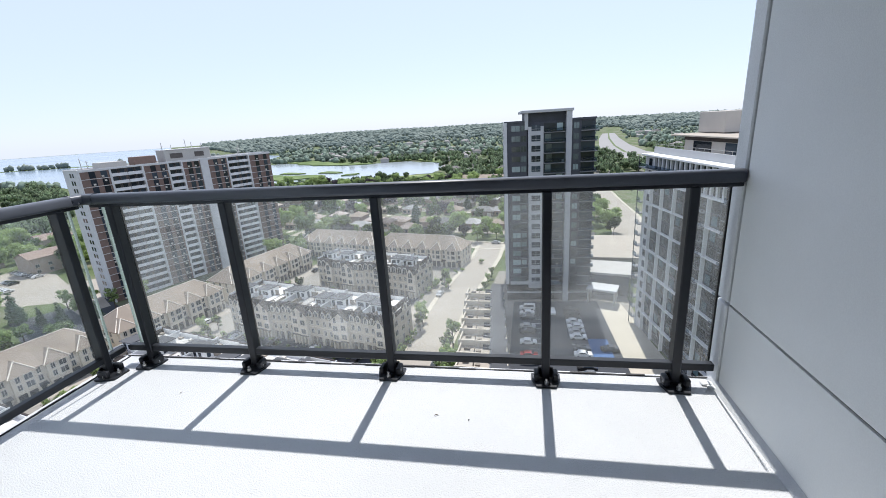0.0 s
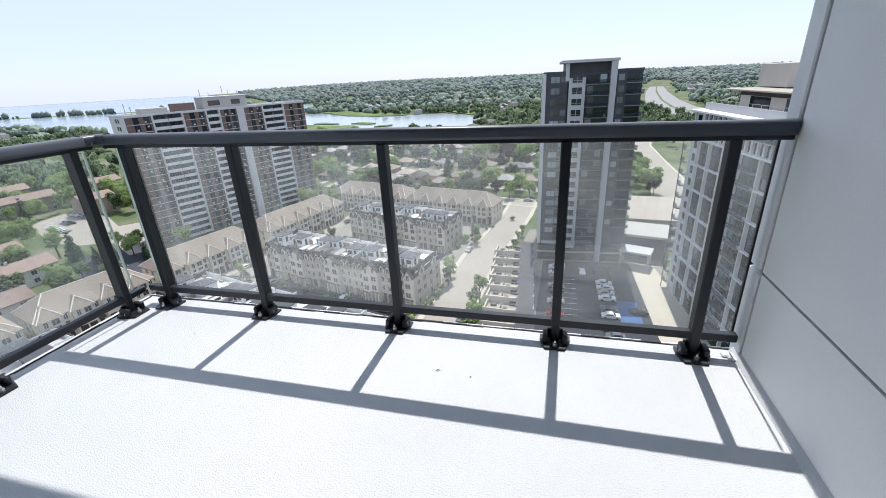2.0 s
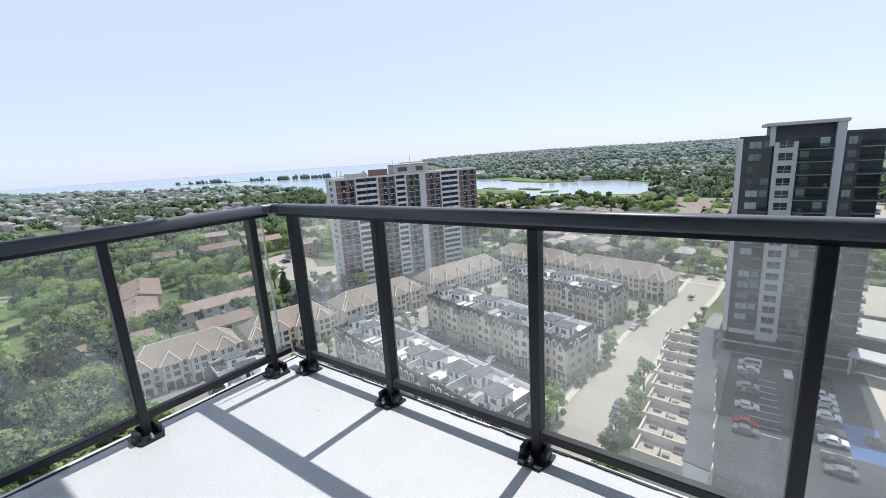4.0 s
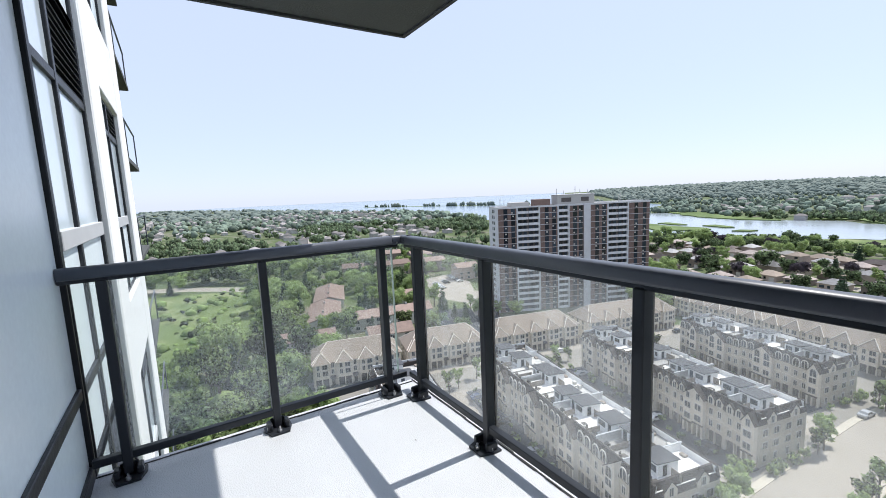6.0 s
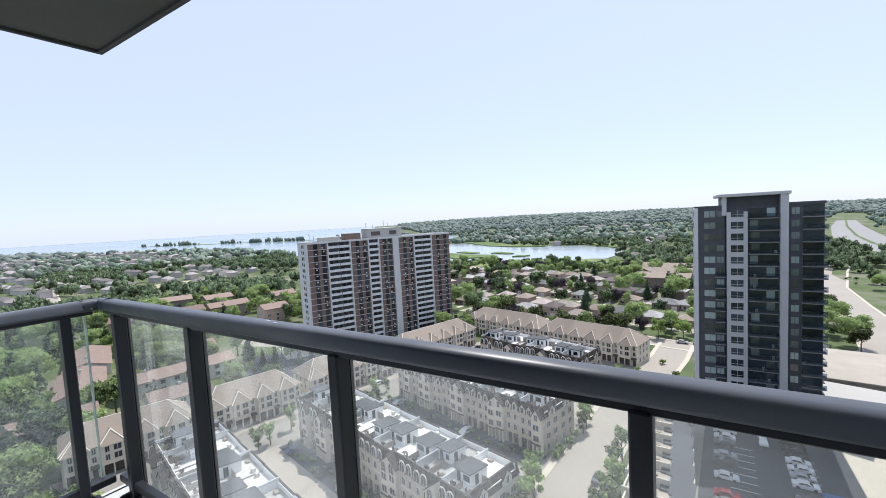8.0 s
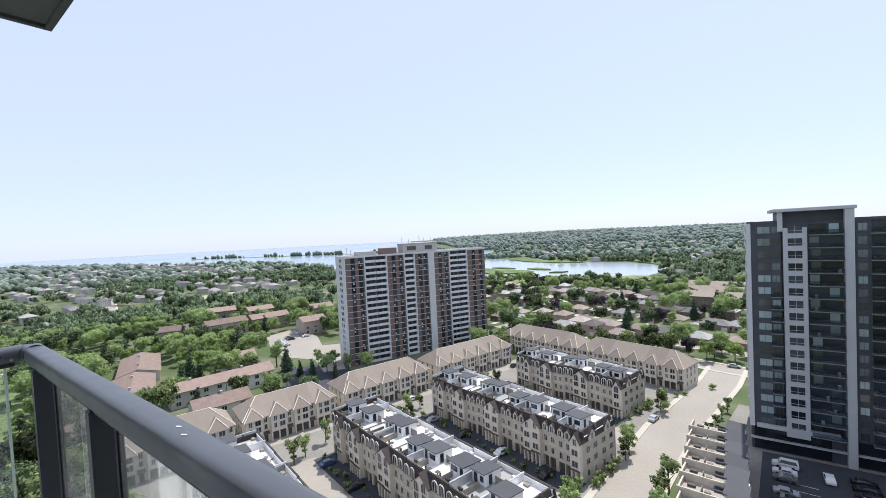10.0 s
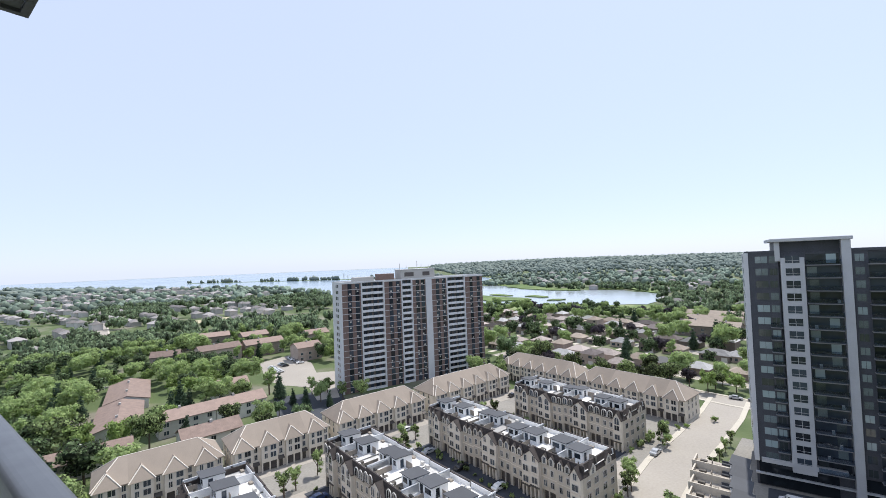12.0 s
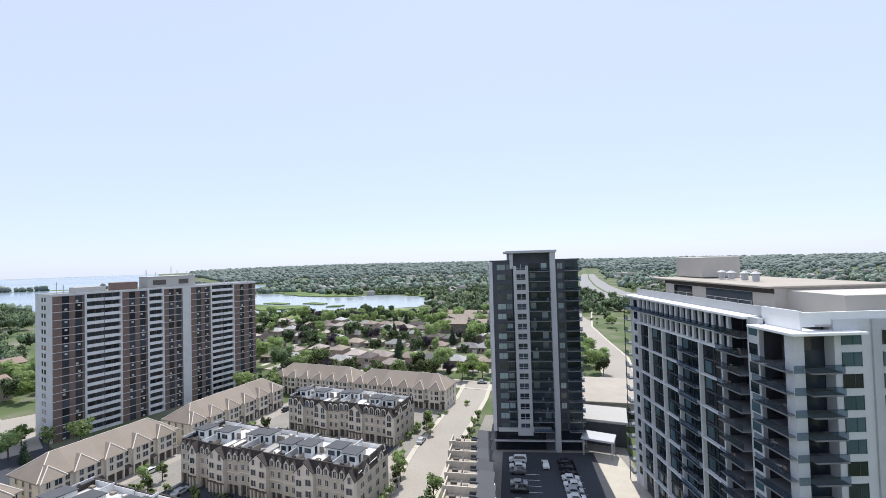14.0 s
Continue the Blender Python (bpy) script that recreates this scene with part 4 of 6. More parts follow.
def rows_of_townhouses():
    protos = {}

    def place(style, end, plan, m):
        key = (style, end, plan if end == 0 else 0)
        if key not in protos:
            protos[key] = terrace_house(*key)
            protos[key].matrix_basis = m
        else:
            s = protos[key].scale
            copy_thing(protos[key], m @ Matrix.Diagonal((1 / s.x, 1 / s.y, 1 / s.z, 1)))
    for x, y, a, n, style in ((-72, 138.8, -13, 6, "arch"), (-84, 103.5, -13, 8, "gable"), (-91, 69.5, -13, 9, "arch"), (-100.5, 38.5, -13, 9, "gable")):
        c, s = math.cos(radians(a)), math.sin(radians(a))
        for i in range(n):
            drop = 0.35 * (i % 3)
            m = pose(x + 6.8 * i * c, y + 6.8 * i * s, G + 0.25 - drop * 0.6, 0, 0, a)
            if 1 < i < n - 1 and i % 2 == 0:
                m = m @ Matrix.Translation((6.8, 0, 0)) @ Matrix.Diagonal((-1, 1, 1, 1))
            place(style, -1 if i == 0 else 1 if i == n - 1 else 0, (i * 2 + i // 3) % 3, m)
    gabled = {}
    for x, y, a, n in ((-123, 29, 75, 4), (-115.2, 57.5, 75, 4), (-107.6, 87, 75, 5), (-98.0, 124, 75, 6), (-100.5, 181, -13.5, 6), (-60.2, 171.3, -13.5, 6)):
        c, s = math.cos(radians(a)), math.sin(radians(a))
        for i in range(n):
            m, end = pose(x + 6.8 * i * c, y + 6.8 * i * s, G, 0, 0, a), -1 if i == 0 else 1 if i == n - 1 else 0
            if end in gabled:
                copy_thing(gabled[end], m)
            else:
                gabled[end] = gable_house(end)
                gabled[end].matrix_basis = m


def stacked_terraces():
    """Low stacked townhouses whose terraces are set between dark party walls."""
    first = None
    for i in range(10):
        m = pose(-12.6 + 0.29 * i, 119.5 - 5.6 * i, G, 0, 0, -3.5)
        if first:
            copy_thing(first, m)
            continue
        t = first = thing("terrace_house", "low stacked house with a walled roof terrace", "townhouse", m, "stacked terrace houses")
        part("wall", B().box(0, 10.8, -5.6, 0, -0.3, 7.2), M_stone2, t)
        part("terrace_floor", B().box(0.3, 7.2, -5.3, -0.1, 7.2, 7.3), M_gravel, t)
        part("party_wall", B().box(-0.1, 7.4, -5.7, -5.42, 7.2, 8.9), M_stone, t, "beige terrace dividing wall")
        part("parapet", B().box(-0.1, 0.2, -5.3, 0, 7.2, 8.3), M_stone, t)
        part("terrace_screen", B().box(3.6, 3.72, -5.3, -2.6, 7.3, 8.7), M_fence, t)
        part("sofa", B().bev(5.2, 7.0, -1.2, -0.4, 7.3, 7.7, 0.06).bev(5.2, 7.0, -0.5, -0.3, 7.7, 8.1, 0.05), M_roofgrey, t)
        part("hut", B().box(7.4, 10.6, -5.5, -0.3, 7.2, 9.6), M_parapet, t)
        part("hut_roof", B().prism([(7.2, 9.8), (10.9, 9.5), (10.9, 9.7), (7.2, 10.0)], "y", -5.6, -0.1), M_roofgrey, t)
        part("bench", B().bev(1.0, 2.4, -2.0, -1.2, 7.3, 7.75, 0.05), M_band, t)
        part("planter", B().bev(4.0, 5.0, -3.2, -2.4, 7.3, 7.9, 0.05), M_fence, t)
        for z in (1, 4):
            add_window(t, WIN_PAIR, -0.01, -2.8, z, -90)
            add_window(t, WIN_PAIR, 10.81, -2.8, z, 90)


def front_drives():
    """Dark drives along the open porches of the terrace rows."""
    for x, y, n in ((-72, 138.8, 6), (-84, 103.5, 8), (-91, 69.5, 9)):
        d = setting("driveway", B().box(-0.5, 6.8 * n + 0.5, -5.6, 0.4, 0.0, 0.13), M_asphalt, "dark asphalt drive before the townhouse porches")
        d.matrix_basis = pose(x, y, G + 0.02, 0, 0, -13)


rows_of_townhouses()
stacked_terraces()
front_drives()


# ---------------------------------------------------------------- towers
def slab_tower():
    """Eighteen storeys of red brick and pale concrete; front runs along its own x, seen from -y."""
    S, n, L, D = 2.72, 18, 77.0, 14.0
    Hh = S * n
    t = thing("slab_tower", "tall red brick and concrete apartment slab with stacked balconies", "apartment tower", pose(-147.6, 123, G, 0, 0, 67))
    part("body", B().box(0.4, L - 0.3, 0.9, D, -0.5, Hh), M_brick, t, "red brown brick wall")
    part("end_wall", B().box(-0.02, 0.4, 0, D, -0.5, Hh + 0.4), M_concpale, t, "pale concrete end wall")
    part("parapet", B().box(-0.1, L, -0.1, 0.25, Hh, Hh + 0.7).box(-0.1, 0.3, 0.25, D, Hh + 0.4, Hh + 0.7).box(L - 0.3, L, 0.25, D, Hh, Hh + 0.7).box(0.3, L - 0.3, D - 0.3, D, Hh, Hh + 0.7), M_concpale, t)
    part("roof", B().box(0.2, L - 0.3, 0.25, D - 0.3, Hh, Hh + 0.25), M_conc, t)
    part("roof_plant", B().bev(31, 50, 4, 11, Hh + 0.25, Hh + 4.9, 0.1), M_conc, t, "grey lift and plant room")
    part("plant_louvre", B().box(33, 38, 3.9, 3.98, Hh + 1.6, Hh + 3.6), M_deep, t)
    part("plant_louvre", B().box(43, 47, 3.9, 3.98, Hh + 1.6, Hh + 3.6), M_deep, t)
    part("plant_coping", B().bev(30.8, 50.2, 3.8, 11.2, Hh + 4.9, Hh + 5.2, 0.05), M_concpale, t)
    part("roof_plant", B().bev(8, 17, 4, 10, Hh + 0.25, Hh + 2.4, 0.1), M_conc, t)
    part("roof_plant", B().bev(20, 28, 5, 10, Hh + 0.25, Hh + 3.4, 0.1), M_brick, t)
    for x, y, h in ((3, 5, 4.5), (5.5, 7, 3.5), (31, 5, 8), (36, 8, 7), (41, 6, 9), (45, 9, 7.5), (47, 5, 7), (64, 6, 4), (66, 8, 5)):
        part("antenna", B().cyl((x, y, Hh), (x, y, Hh + h), 0.12, 6).box(x - 0.5, x + 0.5, y - 0.04, y + 0.04, Hh + h * 0.8, Hh + h * 0.8 + 0.08), M_conc, t)
    win = B().box(0, 1.9, -0.06, -0.01, 0.15, 2.45).mesh("window", M_window)
    blind = B().box(0.1, 0.85, -0.09, -0.02, 0.35, 0.95).mesh("air_conditioner", M_siding)
    fin = B().box(-0.3, 0.3, -0.35, 0.9, -0.5, Hh + 0.3).mesh("fin", M_concpale)
    bal = B().box(0, 5.1, -0.3, -0.15, -0.2, 0.95).box(0, 5.1, -0.15, 0.9, -0.2, 0.0).mesh("balcony_front", M_balc)
    # recess walls hold the balcony's shade in their near-black colour
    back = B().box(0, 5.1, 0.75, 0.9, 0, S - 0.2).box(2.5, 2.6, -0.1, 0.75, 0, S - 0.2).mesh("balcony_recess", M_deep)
    glaz = B().box(0.5, 2.2, 0.7, 0.74, 0.2, 2.2).box(3.1, 4.6, 0.7, 0.74, 0.2, 2.2).mesh("balcony_window", M_window)
    cols = [(0.4, 9.0, "brick"), (9.4, 11.0, "bal2"), (20.4, 9.0, "brick"), (29.4, 5.6, "bal"), (35.0, 7.2, "brick"), (42.4, 3.4, "pier"), (45.8, 8.8, "brick"), (54.6, 10.8, "bal2"), (65.4, 11.3, "brick")]
    rnd = random.Random(3)
    for x, w, kind in cols:
        if kind == "pier":
            part("concrete_pier", B().box(x, x + w, -0.2, 0.9, -0.5, Hh + 0.3), M_concpale, t)
            continue
        if kind == "brick":
            me_b = B().box(0, w, 0, 0.9, 0, S - 0.16).mesh("brick_panel", M_brick)
            me_f = B().box(0, w, -0.05, 0.9, S - 0.16, S).mesh("floor_band", M_balc)
        else:
            put("fin", fin, t, x)
            put("fin", fin, t, x + w - 0.2)
        for k in range(n):
            z = k * S
            if kind == "brick":
                put("brick_panel", me_b, t, x, 0, z)
                put("floor_band", me_f, t, x, 0, z)
                for wx in (w * 0.28, w * 0.68):
                    put("window", win, t, x + wx, 0, z)
                    if rnd.random() < 0.55:
                        put("air_conditioner", blind, t, x + wx + rnd.choice((0, 0.55)), 0, z + rnd.choice((0, 0, 1.1)))
            else:
                for q in range(2 if kind == "bal2" else 1):
                    put("balcony_front", bal, t, x + 0.25 + q * 5.3, 0, z + 0.2)
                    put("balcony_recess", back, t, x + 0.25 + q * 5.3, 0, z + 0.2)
                    put("balcony_window", glaz, t, x + 0.25 + q * 5.3, 0, z + 0.2)
    ew = B().box(-0.06, -0.03, 0, 1.4, 0.7, 2.2).mesh("window", M_window)
    for k in range(n):
        for y in (4.4, 6.7):
            put("window", ew, t, 0, y, k * S)
    part("entrance", B().box(-0.08, -0.04, 5.0, 8.0, 0, 2.6), M_deep, t)


def dark_tower():
    """Point tower in charcoal and pale cladding over a two-storey base; front along x seen from -y."""
    S, n, L, D = 2.95, 18, 26.0, 24.0
    z0 = 3.2
    t = thing("point_tower", "charcoal and pale grey apartment point tower", "apartment tower", pose(-1.0, 128.6, G, 0, 0, 2.5))
    top = z0 + S * n
    part("body", B().box(0, L, 0.8, D, -0.5, top).box(6.2, L - 6.5, 1.5, D - 3, top, top + 2.6), M_dkclad, t, "charcoal clad wall")
    part("side_wall", B().box(-0.3, 2.2, 0.5, D, 6.0, top), M_ltclad, t)
    part("pale_frame", B().box(6.8, 11.2, -0.5, 0.8, 4.8, top - 1.2), M_ltclad, t, "pale grey window column")
    part("pale_pier", B().box(17.6, 19.2, -0.7, 0.8, -0.3, top + 2.6), M_ltclad, t)
    part("pale_pier", B().box(5.8, 6.8, -0.2, 0.8, top - 2, top + 2.6), M_ltclad, t)
    part("pale_pier", B().box(-0.35, 0.6, -0.2, 0.8, 6.0, top + 0.2), M_greywhite, t)
    part("roof_canopy", B().bev(4.8, L - 6.4, -1.0, D - 6, top + 2.6, top + 3.4, 0.1), M_ltclad, t, "pale flat roof canopy")
    part("base_band", B().box(1.0, 16.5, -0.6, 0.8, 6.0, 7.0).box(-0.2, L, -0.2, 0.8, 2.9, 3.2), M_ltclad, t)
    part("base_glazing", B().box(0.5, 15, 0.6, 0.75, 0.3, 5.8).box(19.5, 25.5, 0.6, 0.75, 0.3, 5.8), M_window, t)
    part("parapet", B().box(-0.2, 5.8, -0.1, 0.3, top, top + 0.6), M_dkclad, t)
    part("parapet", B().box(19.2, L + 0.1, -0.1, 0.3, top, top + 0.6), M_dkclad, t)
    part("cladding", B().box(0, 6.4, 0, 0.8, 6.2, top).box(19.4, 22.0, 0.1, 0.8, 6.2, top), M_dkclad, t)
    wide = B().box(0, 2.5, -0.04, 0.05, 0.6, 2.2).mesh("window", M_winpale)
    mull = B().box(-0.06, 0.04, -0.08, 0.05, 0.6, 2.3).box(1.2, 1.27, -0.08, 0.05, 0.6, 2.2).box(2.46, 2.54, -0.08, 0.05, 0.5, 2.2).box(-0.06, 2.54, -0.08, 0.05, 0.5, 0.6).mesh("window_frame", M_dkclad)
    narrow = B().box(0, 1.5, -0.04, 0.05, 0.6, 2.2).mesh("window", M_winpale)
    narrow_bars = B().box(0.7, 0.77, -0.08, 0.05, 0.6, 2.2).box(-0.05, 1.55, -0.08, 0.05, 0.5, 0.6).mesh("window_frame", M_dkclad)
    small_slab = B().box(0, 2.3, -1.0, 0.1, -0.18, 0).mesh("balcony_slab", M_slabdark)
    small_glass = B().box(0, 2.3, -0.98, -0.95, 0.05, 1.05).mesh("balcony_glass", M_clear)
    inner = B().box(0, 1.7, 0.62, 0.69, 0.3, 2.4).mesh("balcony_window", M_winpale)
    cross = B().box(1.26, 1.34, -0.6, -0.5, 0.5, 2.2).box(0, 2.6, -0.6, -0.5, 1.0, 1.07).mesh("window_bar", M_ltclad)
    seat = B().bev(0, 0.55, 0, 0.55, 0.02, 0.45, 0.03).bev(0, 0.55, 0.45, 0.55, 0.45, 0.9, 0.03).mesh("balcony_chair", M_siding)
    rnd = random.Random(14)
    sq = B().box(0, 2.6, -0.56, -0.5, 0.5, 2.2).mesh("window", M_window)
    slab = B().box(0, 6.0, -1.3, 0.8, -0.18, 0).mesh("balcony_slab", M_slabdark)
    gd = B().box(0, 6.0, -1.28, -1.24, 0.05, 1.1).mesh("balcony_glass", M_clear)
    rec = B().box(0, 5.8, 0.7, 0.79, 0.1, 2.5).mesh("balcony_window", M_window)
    slab2 = B().box(0, 4.6, -1.2, 0.8, -0.18, 0).mesh("balcony_slab", M_slabdark)
    gd2 = B().box(0, 4.6, -1.18, -1.14, 0.05, 1.1).mesh("balcony_glass", M_clear)
    rec2 = B().box(0, 3.8, 0.7, 0.79, 0.1, 2.5).mesh("balcony_window", M_window)
    slab3 = B().box(0, 1.2, 0, 6.0, -0.18, 0).mesh("balcony_slab", M_slabdark)
    for k in range(1, n):
        z = z0 + k * S
        w = put("window", wide, t, 1.9, 0, z)
        put("window_frame", mull, w)
        w = put("window", sq, t, 7.7, 0, z)
        put("window_bar", cross, w)
        w = put("window", narrow, t, 4.7, 0, z)
        put("window_frame", narrow_bars, w)
        if 1 < k < 13:
            put("balcony_slab", small_slab, t, 4.3, 0, z)
            put("balcony_glass", small_glass, t, 4.3, 0, z)
        put("balcony_window", inner, t, 11.7 + rnd.choice((0.0, 0.3, 3.4)), 0, z)
        w = put("window", narrow, t, 19.8, 0.1, z)
        put("window_frame", narrow_bars, w)
        if rnd.random() < 0.6:
            put("balcony_chair", seat, t, 12 + rnd.uniform(0, 4.5), -0.9, z)
        put("balcony_slab", slab, t, 11.4, 0, z)
        put("balcony_glass", gd, t, 11.4, 0, z)
        put("balcony_window", rec, t, 11.5, 0, z)
        put("balcony_slab", slab2, t, 21.8, 0, z)
        put("balcony_glass", gd2, t, 21.8, 0, z)
        put("balcony_window", rec2, t, 22.0, 0, z)
        put("balcony_slab", slab3, t, L, 4, z)
        put("window", wide, t, -0.3, 6, z, -90)
        put("window", wide, t, -0.3, 14, z, -90)


def grid_building():
    """Wide building with a white two-storey grid over dark glass, balconies at its ends and set-back penthouses. West face runs along x, seen from -y."""
    S, n, L, D = 2.95, 15, 50.2, 28.0
    z0 = 2.6
    top = z0 + S * n
    t = thing("grid_building", "apartment building with a white grid over dark glass", "apartment building", pose(34.7, 113.5, G, 0, 0, -82))
    part("body", B().box(0.3, 35.25, 0.6, D, -0.5, top).box(35.25, L - 1.5, 3.4, D, -0.5, top).box(41.15, 43.55, 0.6, 3.4, -0.5, top), M_dkclad, t)
    part("glass_wall", B().box(1.0, 35, 0.45, 0.6, 1, top), M_winteal, t, "dark teal glass wall")
    part("roof_slab", B().bev(-0.6, 41.5, -1.1, 3.0, top, top + 0.45, 0.06), M_white, t, "white overhanging roof slab")
    part("roof_slab", B().bev(43.2, L + 1.6, -1.7, 8.5, top - 0.9, top - 0.5, 0.06), M_white, t, "white overhanging roof slab")
    part("roof_deck", B().box(0.3, L - 0.2, 3.0, D, top, top + 0.3), M_conc, t)
    part("roof_wall", B().box(0.3, 43, 1.6, 1.9, top + 0.45, top + 2.0), M_ltclad, t)
    part("roof_wall", B().box(43, L - 0.3, 0.9, 1.2, top - 0.5, top + 2.2), M_white, t)
    part("roof_wall", B().box(L - 0.6, L - 0.3, 1.2, D, top, top + 2.0), M_white, t)
    part("terrace_rail", B().box(0.5, 43, 1.7, 1.75, top + 2.6, top + 2.68), M_conc, t)
    for i in range(15):
        part("rail_post", B().cyl((0.8 + i * 3, 1.72, top + 2.0), (0.8 + i * 3, 1.72, top + 2.6), 0.04, 6), M_conc, t)
    part("penthouse", B().box(4, 38, 7, D - 2, top + 0.3, top + 4.4), M_beige, t, "beige set-back penthouse")
    part("penthouse_roof", B().bev(0, 38.5, 5.4, D - 1, top + 4.4, top + 4.75, 0.08), M_gravel, t, "pale gravel penthouse roof")
    part("balcony_stack_post", B().box(-1.75, -1.6, -1.1, -0.95, -0.3, top), M_dkclad, t)
    part("penthouse", B().box(38, L - 2, 9, D - 1, top + 0.3, top + 4.0), M_beige, t)
    part("roof_plant", B().bev(0, 10.5, 12, 21, top + 4.9, top + 9.6, 0.1), M_beige, t, "beige plant room")
    for x in (16, 19, 23, 26):
        part("vent_cap", B().cyl((x, 13, top + 4.9), (x, 13, top + 6.3), 0.6, 10).cyl((x, 13, top + 6.3), (x, 13, top + 6.7), 1.0, 10, 0.3), M_ltclad, t)
    part("penthouse_window", B().box(8, 15, 6.9, 7, top + 1.0, top + 3.4), M_window, t)
    for x in (9.5, 17.5, 24, 31, 36):
        part("terrace_planter", B().bev(x, x + 1.4, 3.2, 3.9, top + 0.3, top + 0.95, 0.06), M_fence, t)
        part("terrace_bush", from_arrays("terrace_bush", *(lambda v, f: (v * 0.62 + (x + 0.7, 3.55, top + 1.15), f))(*ico(2)), M_leafdeep), None, t)
    part("penthouse_fascia", B().box(4, 38, 6.86, 7, top + 3.5, top + 4.4), M_mansard, t, "brown timber fascia")
    part("penthouse_window", B().box(20, 33, 6.9, 7, top + 1.0, top + 3.4), M_window, t)
    # white grid, two storeys to a field, below two storeys of windows between white fins
    xs = [0.6, 4.0, 9.4, 15.3, 21.5, 28.5, 35.0]
    gt = top - 2 * S
    for x in xs:
        part("grid_post", B().box(x - 0.15, x + 0.15, -0.35, 0.5, 0.3, gt if x > 1 else top), M_grid, t)
    for k in range(0, n - 2, 2):
        part("grid_beam", B().box(4.2, 35.2, -0.33, 0.5, z0 + (k + 1) * S - 0.14, z0 + (k + 1) * S + 0.14), M_grid, t)
    part("grid_beam", B().box(3.8, 35.3, -0.4, 0.5, gt - 0.25, gt + 0.2), M_grid, t)
    part("wall", B().box(0.6, 4.0, 0.1, 0.5, 0, top), M_greywhite, t)
    mid = B().box(0, 5.0, 0.3, 0.45, -0.2, 0.1).mesh("spandrel", M_dkclad)
    pane = B().box(0, 1.7, 0.38, 0.44, 0.5, 2.5).mesh("window", M_winteal)
    mull = B().box(0, 0.09, 0.3, 0.46, 0.0, S).mesh("mullion", M_dkclad)
    small = B().box(0, 1.7, 0.02, 0.08, 0.6, 2.3).mesh("window", M_window)
    for k in range(n):
        z = z0 + k * S
        put("window", small, t, 1.5, 0, z)
        for i, (a, c) in enumerate(zip(xs[1:-1], xs[2:])):
            if k < n - 2:
                put("spandrel", mid, t, a + 0.3, 0, z)
                put("mullion", mull, t, a + (c - a) * 0.52, 0, z)
                put("window", pane, t, a + 0.8, 0, z)
                if i == 3:
                    put("balcony_slab", LEDGE, t, a + 0.3, 0, z)
                    put("balcony_glass", LEDGE_GLASS, t, a + 0.3, 0, z)
    for i in range(17):
        x = 4.2 + i * 2.0
        for k in (n - 2, n - 1):
            part("fin", B().box(x, x + 0.55, -0.05, 0.45, z0 + k * S + 0.2, z0 + (k + 1) * S - 0.1), M_grid, t)
    part("upper_balcony", B().box(0.5, 41, -1.2, 0.4, gt + S - 0.2, gt + S), M_conc, t)
    part("upper_balcony_glass", B().box(0.5, 41, -1.18, -1.14, gt + S, gt + S + 1.0), M_clear, t)
    # balconies and white walls towards the near end
    part("wall", B().box(41.1, 43.6, -0.1, 0.6, -0.3, top + 0.4), M_greywhite, t)
    part("pillar", B().box(L - 1.4, L + 0.1, -0.5, 1.0, -0.3, top - 0.9), M_greywhite, t)
    part("wall", B().box(L - 1.5, L + 0.05, 5.2, 10.3, -0.3, top + 1.0), M_greywhite, t)
    part("wall", B().box(L - 1.5, L + 0.3, 10.3, 16, -0.3, top + 1.0), M_ltclad, t)
    part("wall", B().box(L - 1.5, L + 0.1, 16, D, -0.3, top + 1.0), M_greywhite, t)
    # recess walls coloured near-black for the shade inside the balconies
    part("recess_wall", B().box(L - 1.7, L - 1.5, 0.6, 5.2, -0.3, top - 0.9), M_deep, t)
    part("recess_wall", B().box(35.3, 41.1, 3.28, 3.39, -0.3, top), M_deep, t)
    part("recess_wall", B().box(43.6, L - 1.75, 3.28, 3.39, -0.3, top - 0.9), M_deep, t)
    slab = B().box(0, 5.9, -1.5, 3.3, -0.18, 0).mesh("balcony_slab", M_slabdark)
    gd = B().box(0, 5.9, -1.48, -1.44, 0.05, 1.1).mesh("balcony_glass", M_clear)
    slab2 = B().box(0, 6.4, -1.6, 3.3, -0.18, 0).mesh("balcony_slab", M_slabdark)
    gd2 = B().box(0, 6.4, -1.58, -1.54, 0.05, 1.1).mesh("balcony_glass", M_clear)
    slab3 = B().box(-1.5, 1.3, 1.0, 5.4, -0.18, 0).mesh("balcony_slab", M_slabdark)
    gd3 = B().box(1.24, 1.28, -1.5, 5.4, 0.05, 1.1).mesh("balcony_glass", M_clear)
    slab4 = B().box(-1.8, 0.55, -1.2, 6, -0.18, 0).mesh("balcony_slab", M_slabdark)
    gd4 = B().box(-1.78, 0.5, -1.18, -1.14, 0.05, 1.1).mesh("balcony_glass", M_clear)
    bw = B().box(0, 2.2, 3.2, 3.27, 0.1, 2.4).mesh("balcony_window", M_window)
    ww = B().box(0, 1.7, -0.16, -0.08, 0.6, 2.3).mesh("window", M_winteal)
    we = B().box(0.03, 0.1, 0, 2.6, 0.5, 2.4).mesh("window", M_winteal)
    bars = B().box(0.05, 0.14, 1.5, 1.58, 0.5, 2.4).box(0.05, 0.14, -0.06, 0.0, 0.44, 2.46).box(0.05, 0.14, 2.6, 2.66, 0.44, 2.46).mesh("window_frame", M_dkclad)
    corner_glass = B().box(-1.49, -1.44, 1.3, 4.9, 0.05, 2.45).mesh("balcony_window", M_window)
